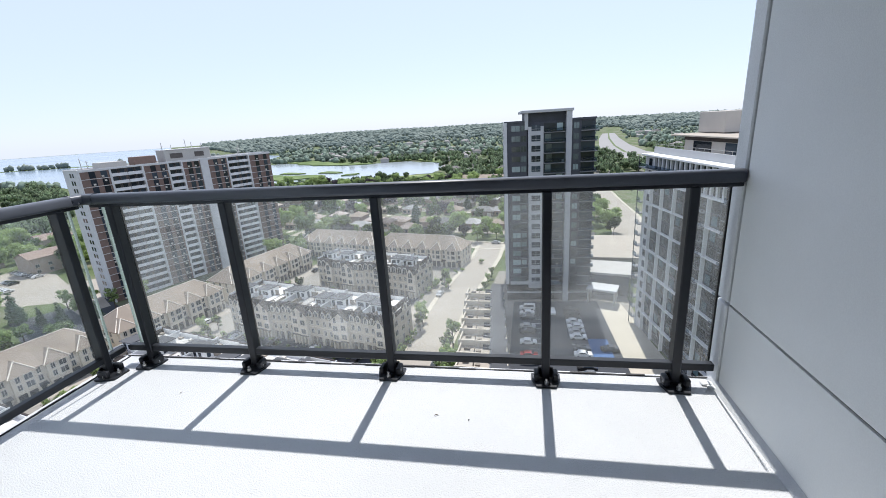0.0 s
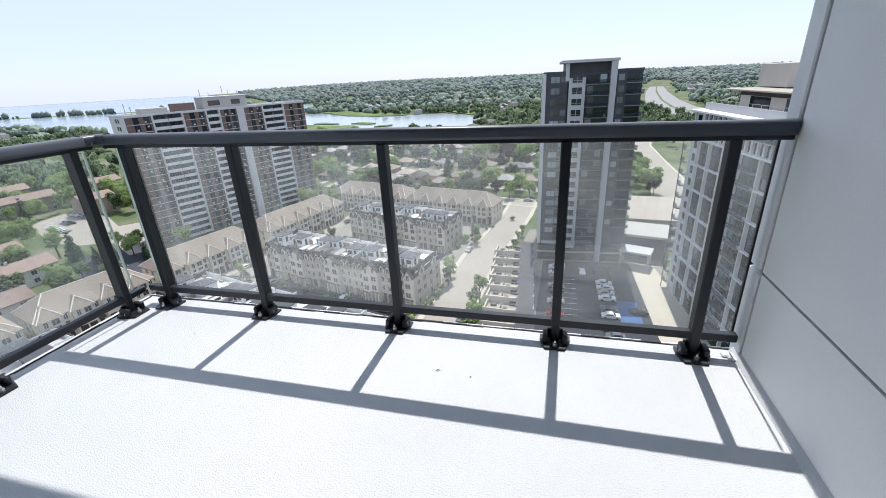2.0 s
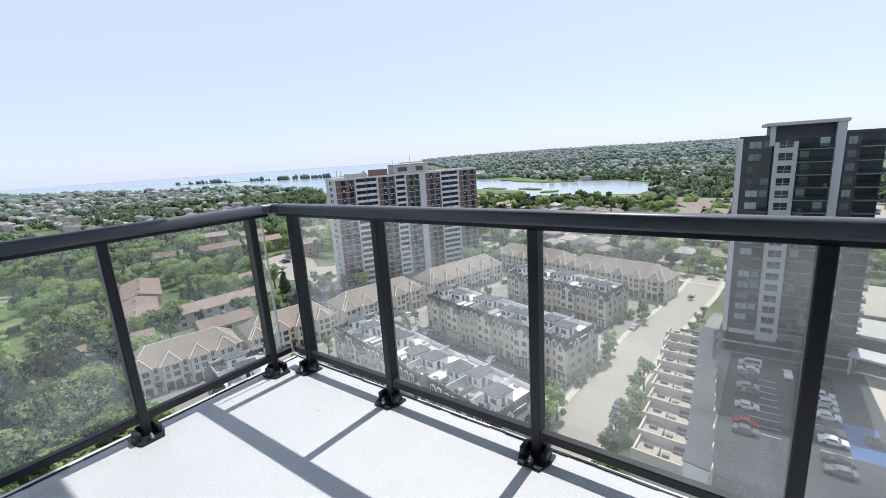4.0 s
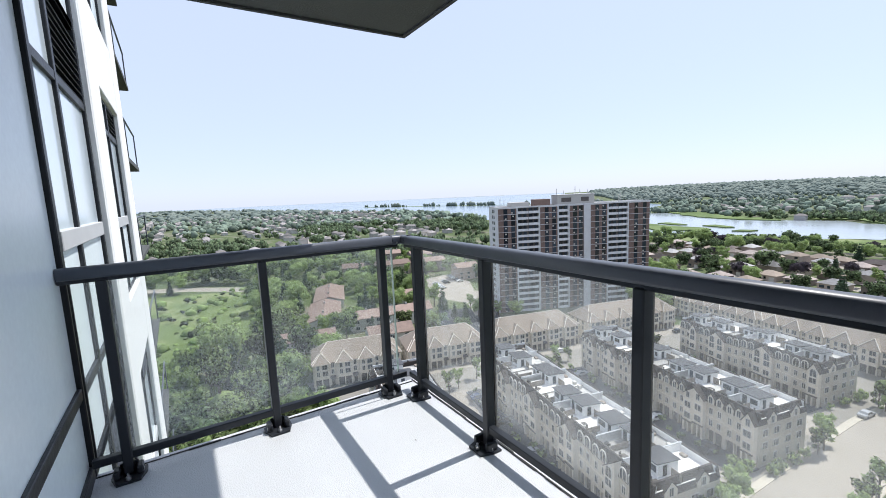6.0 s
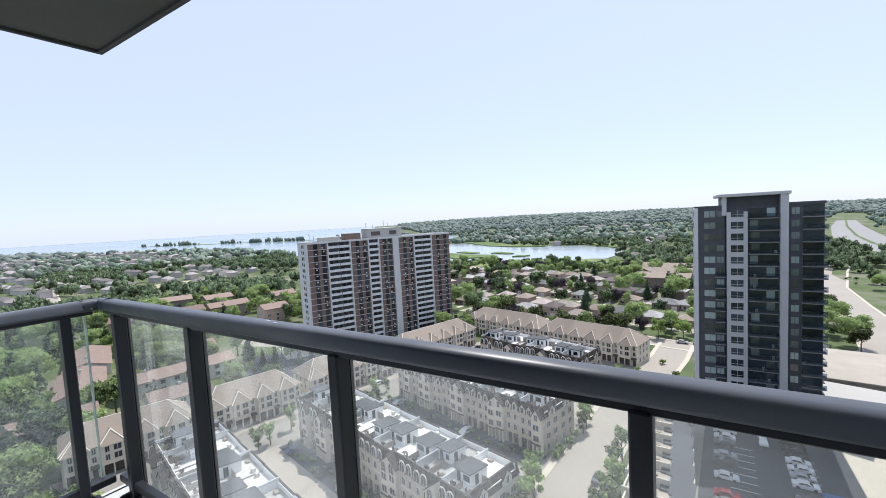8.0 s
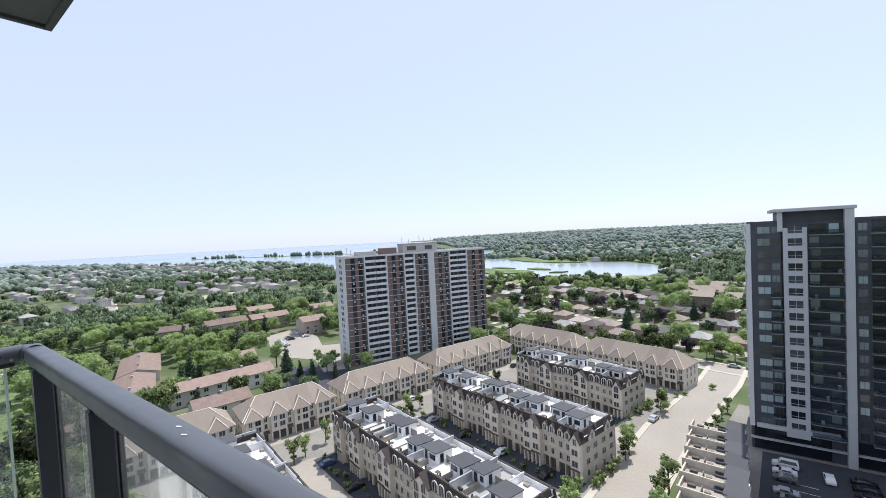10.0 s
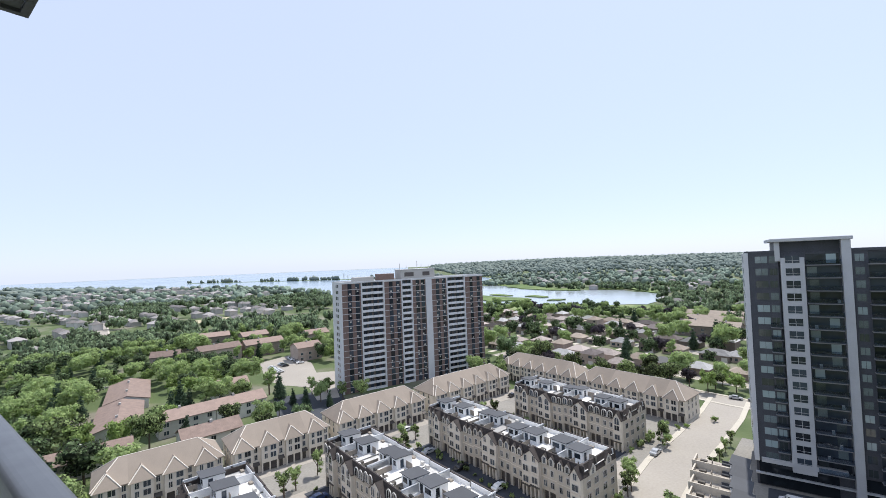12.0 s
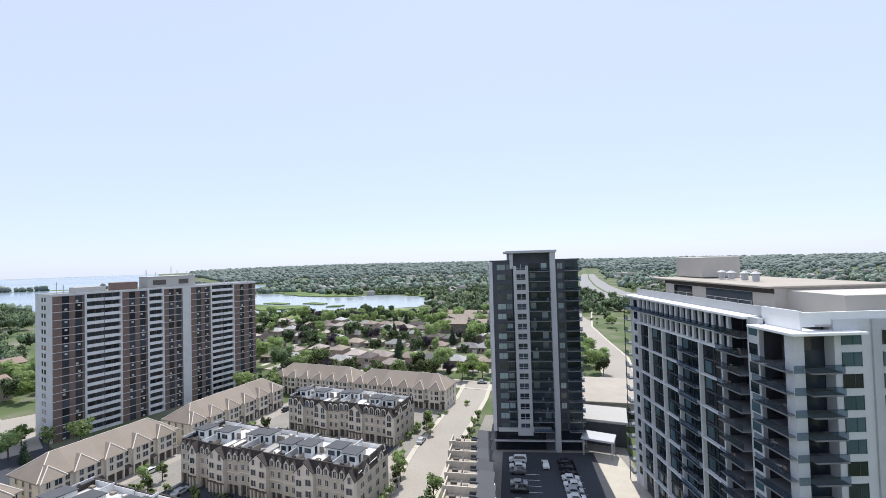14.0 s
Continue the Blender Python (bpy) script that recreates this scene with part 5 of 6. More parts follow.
    chair = B().bev(0, 0.6, 0, 0.6, 0.02, 0.45, 0.03).bev(0, 0.6, 0.5, 0.6, 0.45, 0.95, 0.03).mesh("balcony_chair", M_redroof)
    table = B().cyl((0.3, 0.3, 0), (0.3, 0.3, 0.7), 0.04, 6).cyl((0.3, 0.3, 0.7), (0.3, 0.3, 0.74), 0.4, 12).mesh("balcony_table", M_siding)
    rnd = random.Random(8)
    for k in range(n):
        z = z0 + k * S
        put("balcony_slab", slab, t, 35.2, 0, z)
        put("balcony_glass", gd, t, 35.2, 0, z)
        put("balcony_window", bw, t, 35.6 + rnd.choice((0, 2.9)), 0, z)
        put("window", ww, t, 41.5, 0, z)
        if k < n - 1:
            put("balcony_slab", slab2, t, 43.7, 0, z)
            put("balcony_glass", gd2, t, 43.7, 0, z)
            put("balcony_window", bw, t, 44.2, 0, z)
            put("balcony_slab", slab3, t, L, 0, z)
            put("balcony_glass", gd3, t, L, 0, z)
            put("balcony_window", corner_glass, t, L, 0, z)
            if rnd.random() < 0.6:
                put("balcony_chair", chair, t, 45 + rnd.uniform(0, 3.5), -1.1, z)
            if rnd.random() < 0.5:
                put("balcony_table", table, t, 44.2 + rnd.uniform(0, 4), -1.2, z)
            if rnd.random() < 0.4:
                put("balcony_chair", chair, t, 36 + rnd.uniform(0, 3.5), -1.1, z)
        put("window_frame", bars, put("window", we, t, L + 0.02, 6.2, z))
        put("window_frame", bars, put("window", we, t, L + 0.26, 11.6, z))
        put("window_frame", bars, put("window", we, t, L + 0.08, 18, z))
        put("balcony_slab", slab4, t, 0, 0, z)
        put("balcony_glass", gd4, t, 0, 0, z)


LEDGE = B().box(0, 6.4, -0.9, 0.4, -0.16, 0).mesh("balcony_slab", M_slabdark)
LEDGE_GLASS = B().box(0, 6.4, -0.88, -0.85, 0.05, 1.1).mesh("balcony_glass", M_clear)


def low_blocks():
    p = thing("podium_building", "low beige building with a pale flat roof", "building", pose(21, 152, G, 0, 0, -6))
    part("wall", B().box(0, 40, 0, 30, -0.4, 7.2), M_beige, p)
    part("roof", B().bev(-0.5, 40.5, -0.5, 30.5, 7.2, 8.0, 0.1), M_gravel, p, "pale gravel roof")
    part("window_band", B().box(12, 34, -0.1, 0.02, 2.6, 5.6), M_window, p)
    c = thing("entrance_canopy", "pale flat canopy over the tower entrance", "canopy", pose(23.5, 127.5, G, 0, 0, -20))
    part("canopy_roof", B().bev(0, 9, 0, 6, 4.6, 5.2, 0.08), M_ltclad, c)
    for x, y in ((0.6, 0.6), (8.4, 0.6), (0.6, 5.4), (8.4, 5.4)):
        part("column", B().cyl((x, y, 0), (x, y, 4.6), 0.25, 10), M_conc, c)
    link = thing("link_building", "low glazed link between the towers", "building", pose(26, 136, G, 0, 0, -14))
    part("wall", B().box(0, 12, 0, 12, -0.4, 7.0), M_dkclad, link)
    part("roof", B().bev(-0.8, 12.5, -0.8, 12.5, 7.0, 7.8, 0.1), M_conc, link)


slab_tower()
dark_tower()
grid_building()
low_blocks()



# ---------------------------------------------------------------- low buildings, houses
def long_block(name, x, y, a, length, depth, h, rise, roofmat, wallmat, label, n):
    t = thing(name, label, "building", pose(x, y, G, 0, 0, a))
    part("wall", B().box(0, length, 0, depth, -0.3, h).prism([(0.1, h), (depth - 0.1, h), (depth / 2, h + rise * 0.96)], "x", 0.05, length - 0.05), wallmat, t)
    part("roof", B().prism([(-0.6, h - 0.1), (depth / 2, h + rise), (depth + 0.6, h - 0.1), (depth + 0.6, h + 0.15), (depth / 2, h + rise + 0.25), (-0.6, h + 0.15)], "x", -0.4, length + 0.4), roofmat, t)
    for i in range(n):
        px = (i + 0.5) * length / n
        for z in ([0.9, 3.6] if h > 4.5 else [1.0]):
            add_window(t, WIN_PAIR, px, -0.01, z)
            if i % 2 == 0:
                add_window(t, WIN, px + 1.6, depth + 0.01, z, 180)
        if i % 3 == 1:
            part("chimney", B().bev(px, px + 0.8, depth * 0.45, depth * 0.45 + 0.8, h + rise * 0.6, h + rise + 1.0, 0.04), M_conc, t)
    return t


BROWN_BLOCK = "brown brick low apartment block with a brown shingle roof"
for x, y, a, length, n in ((-271, 116, 81, 24, 4), (-264, 141, 77, 24, 4), (-223, 151, 76, 15, 3), (-300, 158, 78, 18, 3), (-262, 186, 76, 16, 3), (-330, 130, 70, 30, 5)):
    long_block("low_apartment_block", x, y, a, length, 13, 8.0, 2.4, M_redroof, M_house, BROWN_BLOCK, n)
long_block("low_apartment_block", -290, 96, 60, 15, 10, 6.5, 2.6, M_redroof, M_house, "small brown brick block among trees", 3)
long_block("red_roofed_hall", -248, 66, -18.5, 36, 15, 4.0, 2.2, M_redroof, M_siding, "long hall with a pale red shingle roof", 6)
long_block("red_roofed_hall", -212.5, 53, -18.5, 35, 14, 3.7, 2.1, M_redroof, M_siding, "long hall with a pale red shingle roof", 6)
for x, y, a, length, n in ((-165.2, 57.2, 80, 18, 4), (-162.2, 75.2, 80, 18, 4), (-189.5, 87, 77, 14, 3), (-140.5, 55, 79, 17, 3)):
    long_block("row_house", x, y, a, length, 9.5, 5.6, 2.4, M_redroof, M_siding, "cream row houses with brown shingle roofs", n)
long_block("row_house", -156, 26, 75, 20, 9.5, 5.0, 2.2, M_redroof, M_siding, "cream row houses with brown roofs at the wood's edge", 4)
for x, y, length in ((-46, 334, 36), (-48, 362, 38), (-50, 392, 40)):
    long_block("terrace_block", x, y, -10, length, 13, 7.0, 3.2, M_rooftan, M_house, "long brick terrace block with a tan roof in the suburb", 6)


def suburban_house(kind, roof, colour):
    w, d, h = ((11, 9, 3.2), (9, 10, 5.6), (14, 9, 3.2))[kind]
    t = thing("house", f"detached brick house with a {colour} hipped roof", "house", group="suburban houses")
    part("wall", B().box(0, w, 0, d, -0.3, h), M_house, t)
    r, o = 2.4, 0.5
    part("roof", B().add([(-o, -o, h), (w + o, -o, h), (w + o, d + o, h), (-o, d + o, h), (d * 0.45, d / 2, h + r), (w - d * 0.45, d / 2, h + r)],
                         [(0, 1, 5, 4), (1, 2, 5), (2, 3, 4, 5), (3, 0, 4), (3, 2, 1, 0)]), roof, t)
    part("garage_door", B().box(w - 3.6, w - 0.9, -0.06, 0.02, 0, 2.2), M_siding, t)
    part("window", B().box(1.0, 3.2, -0.06, 0.02, 0.9, 2.3), M_window, t)
    part("window", B().box(w - 3.4, w - 1.4, -0.06, 0.02, h - 2.0, h - 0.7) if kind == 1 else B().box(4.6, 5.8, -0.06, 0.02, 0.9, 2.3), M_window, t)
    part("driveway", B().box(w - 4.0, w - 0.5, -7.5, -0.05, -0.3, 0.06), M_walk, t)
    return t


def suburb():
    rnd = random.Random(11)
    protos = {}
    roofs = ((M_houseroof, "brown"), (M_roofbrown, "dark brown"), (M_rooftan, "tan"), (M_rooffelt, "grey"))
    for row in range(6):
        y0 = 226 + row * 26 + (10 if row > 2 else 0)
        for i in range(19):
            x = -232 + i * 15.2 + rnd.uniform(-2, 2) + row * 3
            y = y0 - 0.22 * (x + 90) + rnd.uniform(-1.5, 1.5)
            if y < 207 or y > 425 or -110 < x < -12 and y < 216 or x > 38 or x < -128 and y < 236 or -58 < x < 2 and 318 < y < 412:
                continue
            k = (rnd.choice((0, 0, 1, 2)), *roofs[rnd.choice((0, 0, 1, 2, 3, 3))])
            m = pose(x, y, G, 0, 0, -13 + (180 if row % 2 else 0))
            if k not in protos:
                protos[k] = suburban_house(*k)
                protos[k].matrix_basis = m
            else:
                copy_thing(protos[k], m)
    for k, y in enumerate((240, 292, 352)):
        strip("road", [(-250, y + 33), (-140, y + 10), (-40, y - 12), (40, y - 30)], 8, G + 0.045 + k * 0.005, M_road, "pale suburban street", 1.2)


suburb()


# ---------------------------------------------------------------- cars
def car_mesh_parts(van=False):
    """Body, cabin glass, and wheel meshes of a parked car, nose to +x."""
    h = 1.95 if van else 1.45
    side = [(-2.2, 0.35), (-2.25, 0.8), (-2.1, 0.95), (-1.5, 1.0), (-1.1, h), (0.35, h), (1.05, 0.98), (2.05, 0.85), (2.25, 0.6), (2.2, 0.35)]
    if van:
        side = [(-2.4, 0.35), (-2.45, 1.1), (-2.3, h), (0.8, h), (1.5, 1.15), (2.3, 1.0), (2.5, 0.6), (2.45, 0.35)]
    body = B()
    n = len(side)
    vs = []
    for yy in (-1, 1):
        for x, z in side:
            vs.append((x, yy * (0.88 - (0.16 * max(0, z - 0.95) / 0.5)), z))
    body.add(vs, [tuple(range(n - 1, -1, -1)), tuple(range(n, 2 * n))] + [(i, (i + 1) % n, n + (i + 1) % n, n + i) for i in range(n)])
    glazing = []
    zt, zb = h - 0.1, 1.03 if not van else 1.2
    x0, x1 = (-1.3, 0.8) if not van else (-2.2, 1.35)
    for s in (-1, 1):
        yt, yb = s * (0.895 - 0.16 * (zt - 0.95) / 0.5), s * (0.895 - 0.16 * (zb - 0.95) / 0.5)
        glazing.append(B().add([(x0, yb, zb), (x1, yb, zb), (x1 - 0.65, yt, zt), (x0 + 0.35, yt, zt), (x0, yb - s * 0.03, zb), (x1, yb - s * 0.03, zb), (x1 - 0.65, yt - s * 0.03, zt), (x0 + 0.35, yt - s * 0.03, zt)],
               [(0, 1, 2, 3), (7, 6, 5, 4), (0, 4, 5, 1), (1, 5, 6, 2), (2, 6, 7, 3), (3, 7, 4, 0)]))
    ws = B().add([(0.42, -0.62, h - 0.06), (0.42, 0.62, h - 0.06), (1.08, 0.75, 1.0), (1.08, -0.75, 1.0), (0.40, -0.62, h - 0.12), (0.40, 0.62, h - 0.12), (1.0, 0.75, 0.97), (1.0, -0.75, 0.97)],
                 [(0, 1, 2, 3), (7, 6, 5, 4), (0, 4, 5, 1), (1, 5, 6, 2), (2, 6, 7, 3), (3, 7, 4, 0)])
    if van:
        ws = B().box(1.2, 1.25, -0.7, 0.7, 1.25, 1.7)
    wheel = B().cyl((0, -0.1, 0), (0, 0.1, 0), 0.33, 14)
    return body, glazing, ws, wheel


CAR_PAINTS = [mat("car_paint_" + n, c, 0.25, vary=0.03, bump=0, coat=0.6) for n, c in (("white", (0.75, 0.75, 0.74)), ("silver", (0.4, 0.41, 0.42)), ("black", (0.02, 0.02, 0.022)), ("red", (0.3, 0.03, 0.03)), ("grey", (0.12, 0.125, 0.13)), ("blue", (0.05, 0.08, 0.18)))]
CAR_WORDS = ("white", "silver", "black", "dark red", "dark grey", "dark blue")


def cars():
    rnd = random.Random(5)
    body, gl, ws, wheel = car_mesh_parts()
    wm, gm, sm = wheel.mesh("wheel", M_rubber), [q.mesh("side_window", M_window) for q in gl], ws.mesh("windscreen", M_window)
    bodies = [body.mesh("body", p) for p in CAR_PAINTS]
    vb, vg, vs, _ = car_mesh_parts(True)
    van = (vb.mesh("body", CAR_PAINTS[0]), [q.mesh("side_window", M_window) for q in vg], vs.mesh("windscreen", M_window))

    def car(x, y, a, c=None, is_van=False, where="in a parking bay"):
        c = rnd.choice((0, 0, 1, 2, 2, 0, 4, 4, 5)) if c is None else c
        t = thing("van" if is_van else "car", f"{'white van' if is_van else CAR_WORDS[c] + ' car'} parked {where}", "van" if is_van else "car", pose(x, y, G + 0.08, 0, 0, a), "parked cars")
        put("body", van[0] if is_van else bodies[c], t)
        for q in (van[1] if is_van else gm):
            put("side_window", q, t)
        put("windscreen", van[2] if is_van else sm, t)
        for wx in (-1.35, 1.35):
            for wy in (-0.8, 0.8):
                put("wheel", wm, t, wx, wy, 0.33)
    car(5.2, 122.0, 180, 0, True)
    for y, c in ((118.4, 0), (115.5, 4), (109.5, 1), (106.6, 2), (100.6, 0), (94, 3), (91, 4)):
        car(5.0, y, rnd.choice((0, 180)), c)
    car(12.6, 120, 92, 0, where="in the lane of the lot")
    for y, c in ((121.5, 2), (118.6, 2), (115.7, 2), (113, 0), (110, 0), (107, 1), (104, 0), (98, 4), (95, 0), (89, 2), (86, 4)):
        car(18.2, y, rnd.choice((0, 180)), c)
    car(25, 98, 180, 2)
    for x, y, a in ((-8, 197.4, -4), (-2, 197.2, -4), (10, 196.2, -4), (-31, 203, -15), (-46, 207, -15), (-18, 88, 86), (-24.5, 133, 80), (58, 260, 86), (-97, 108, 75), (-89, 136, 75), (-83, 158, 75), (-78, 88, -13), (-62, 84, -13), (-80.2, 98.8, 77), (-66.5, 95.9, 77), (-52.8, 92.9, 77), (-39, 89.6, 77), (-87.5, 64.7, 77), (-73.6, 61.6, 77), (-60.5, 58.6, 77), (-68, 133.8, 77), (-54.5, 131, 77)):
        car(x, y, a, where="on the street")
    for x0, y0, n in ((-224, 134.5, 6), (-238, 154.5, 8), (-226, 142, 4)):
        for i in range(n):
            if rnd.random() < 0.85:
                car(x0 + i * 2.75, y0 - i * 0.7, 76, where="in the lot beside the slab tower")
    for i in range(16):
        x = -140 + i * 9 + rnd.uniform(-3, 3)
        car(x, 292 + 10 - 0.215 * (x + 140) + rnd.choice((-6, 6)), -12 + 90 * rnd.choice((0, 1)), where="by a suburban street")


cars()


# ---------------------------------------------------------------- trees
def crown_arrays(rng, lobes, leaves, size, core=0.7):
    """Pointed leaf sprays spread over uneven lobes, with ragged cores inside."""
    V, F, n = [], [], 0
    iv, jf = ICO1
    for cx, cy, cz, r in lobes:
        v = iv * (r * core) * rng.uniform(0.8, 1.12, (len(iv), 1)) * np.array([1, 1, 0.85]) + (cx, cy, cz)
        V.append(v)
        F.append(jf + n)
        n += len(v)
        k = int(leaves * r * r)
        d = rng.normal(size=(k, 3))
        d[:, 2] += 0.25
        d /= np.linalg.norm(d, axis=1)[:, None]
        c = d * r * rng.uniform(0.72, 1.1, (k, 1)) * np.array([1, 1, 0.85]) + (cx, cy, cz)
        u = np.cross(d, rng.normal(size=(k, 3)))
        u /= np.linalg.norm(u, axis=1)[:, None]
        w = np.cross(d, u) + d * rng.uniform(-0.9, 0.9, (k, 1))
        s = size * rng.uniform(0.55, 1.3, (k, 1))
        leaf = np.stack([c - u * s * 0.8, c + u * s * 0.8 - d * s * 0.25, c + w * s * 1.2], 1).reshape(-1, 3)
        V.append(leaf)
        F.append(np.arange(k)[:, None] * 3 + n + [0, 1, 2])
        n += 3 * k
    return np.concatenate(V), np.concatenate(F)


CROWNS, LOOSE = {}, []


def tree_protos():
    out = {}
    specs = [("broad", M_leaf, 5.2, 11), ("broad", M_leaf, 4.2, 10), ("broad", M_leaf, 6.0, 13), ("tall", M_leaf, 3.4, 13), ("broad", M_leafbright, 3.8, 8.5), ("broad", M_leafpurple, 4.4, 10), ("conifer", M_leafdark, 2.6, 12), ("broad", M_leafdeep, 4.8, 10.5), ("broad", M_leafdeep, 3.9, 9),
             ("small", M_leaf, 1.7, 5.5), ("shrub", M_leafbright, 2.0, 2.6), ("shrub", M_leafbright, 1.7, 2.0)]
    for i, (kind, material, r, h) in enumerate(specs):
        rng = np.random.default_rng(40 + i)
        if kind == "conifer":
            lobes = [(rng.uniform(-0.2, 0.2), rng.uniform(-0.2, 0.2), 1.5 + k * (h - 2) / 7, r * (1.05 - k / 7.5)) for k in range(7)]
        else:
            m = {"broad": 12, "tall": 11, "small": 7, "shrub": 4}[kind]
            z0 = h * {"shrub": 0.3, "small": 0.2}.get(kind, 0.42)
            lobes = [(0, 0, h * 0.66, r * 0.62)]
            for k in range(m):
                a, q = k * 2.4 + rng.uniform(-0.4, 0.4), rng.uniform(0.35, 0.72)
                lobes.append((math.cos(a) * r * q, math.sin(a) * r * q, rng.uniform(z0, h * 0.86), r * rng.uniform(0.27, 0.46)))
        v, f = crown_arrays(rng, lobes, 31 if kind != "small" else 170, 0.46 if kind not in ("small", "shrub") else 0.24)
        crown = from_arrays("crown", v, f, material)
        tr = B()
        tr.cyl((0, 0, -0.4), (0.1, 0.05, h * 0.4), h * 0.026, 7, h * 0.018).cyl((0.1, 0.05, h * 0.4), (0, 0.1, h * 0.75), h * 0.018, 6, h * 0.006)
        for k in range(4):
            a = k * 1.7 + i
            tr.cyl((0.1, 0.05, h * (0.3 + 0.06 * k)), (math.cos(a) * r * 0.55, math.sin(a) * r * 0.55, h * (0.55 + 0.05 * k)), h * 0.01, 5, h * 0.004)
        CROWNS[crown.name] = (v, f)
        out.setdefault(kind if material in (M_leaf, M_leafdark) else {M_leafbright: "bright", M_leafpurple: "purple", M_leafdeep: "deep"}[material] if kind != "shrub" else "shrub", []).append((tr.mesh("trunk", M_trunk), crown))
    return out


TREES = tree_protos()
TREE_LABEL = {"broad": "broad green deciduous tree in full leaf", "tall": "tall green deciduous tree in full leaf", "bright": "yellow-green young tree in full leaf", "deep": "dark green deciduous tree in full leaf", "purple": "dark purple-leaved garden tree",
              "conifer": "dark green pointed conifer", "small": "small green street tree", "shrub": "low rounded green shrub on open grass"}


def tree(kind, x, y, s, rnd, group="trees"):
    tm, cm = rnd.choice(TREES[kind])
    if (y > 216 or x < -185) and kind != "small":
        LOOSE.append((kind, cm.name, x, y, s, rnd.uniform(0, 6.28)))
        return
    t = thing("shrub" if kind == "shrub" else "tree", TREE_LABEL[kind], "shrub" if kind == "shrub" else "tree", None, group)
    t.matrix_basis = Matrix.LocRotScale((x, y, G - 0.05), Euler((0, 0, rnd.uniform(0, 6.28))), (s * rnd.uniform(0.9, 1.1), s * rnd.uniform(0.9, 1.1), s * rnd.uniform(0.85, 1.15)))
    put("trunk", tm, t)
    put("crown", cm, t)


# footprints kept free of trees: centre, half length, half width, angle
BLOCKED = []
for ob in list(scene.objects):
    if ob.parent is None and ob.get("category") in ("building", "house", "townhouse", "apartment tower", "apartment building", "canopy"):
        pts = [ob.matrix_basis @ c.matrix_basis @ Vector(q) for c in ob.children if c.data for q in c.bound_box]
        if pts:
            inv = ob.matrix_basis.inverted()
            loc = [inv @ p for p in pts]
            BLOCKED.append((inv, min(p.x for p in loc), max(p.x for p in loc), min(p.y for p in loc), max(p.y for p in loc)))


def free(x, y, gap):
    for inv, x0, x1, y0, y1 in BLOCKED:
        p = inv @ Vector((x, y, G))
        if x0 - gap < p.x < x1 + gap and y0 - gap < p.y < y1 + gap:
            return False
    return True


def inside(x, y, poly):
    hit = False
    for (ax, ay), (bx, by) in zip(poly, poly[1:] + poly[:1]):
        if (ay > y) != (by > y) and x < (bx - ax) * (y - ay) / (by - ay) + ax:
            hit = not hit
    return hit


MEADOW = [(-316, -22), (-294, 30), (-250, 31), (-200, 27), (-165, 18), (-152, 2), (-168, -24), (-220, -40)]


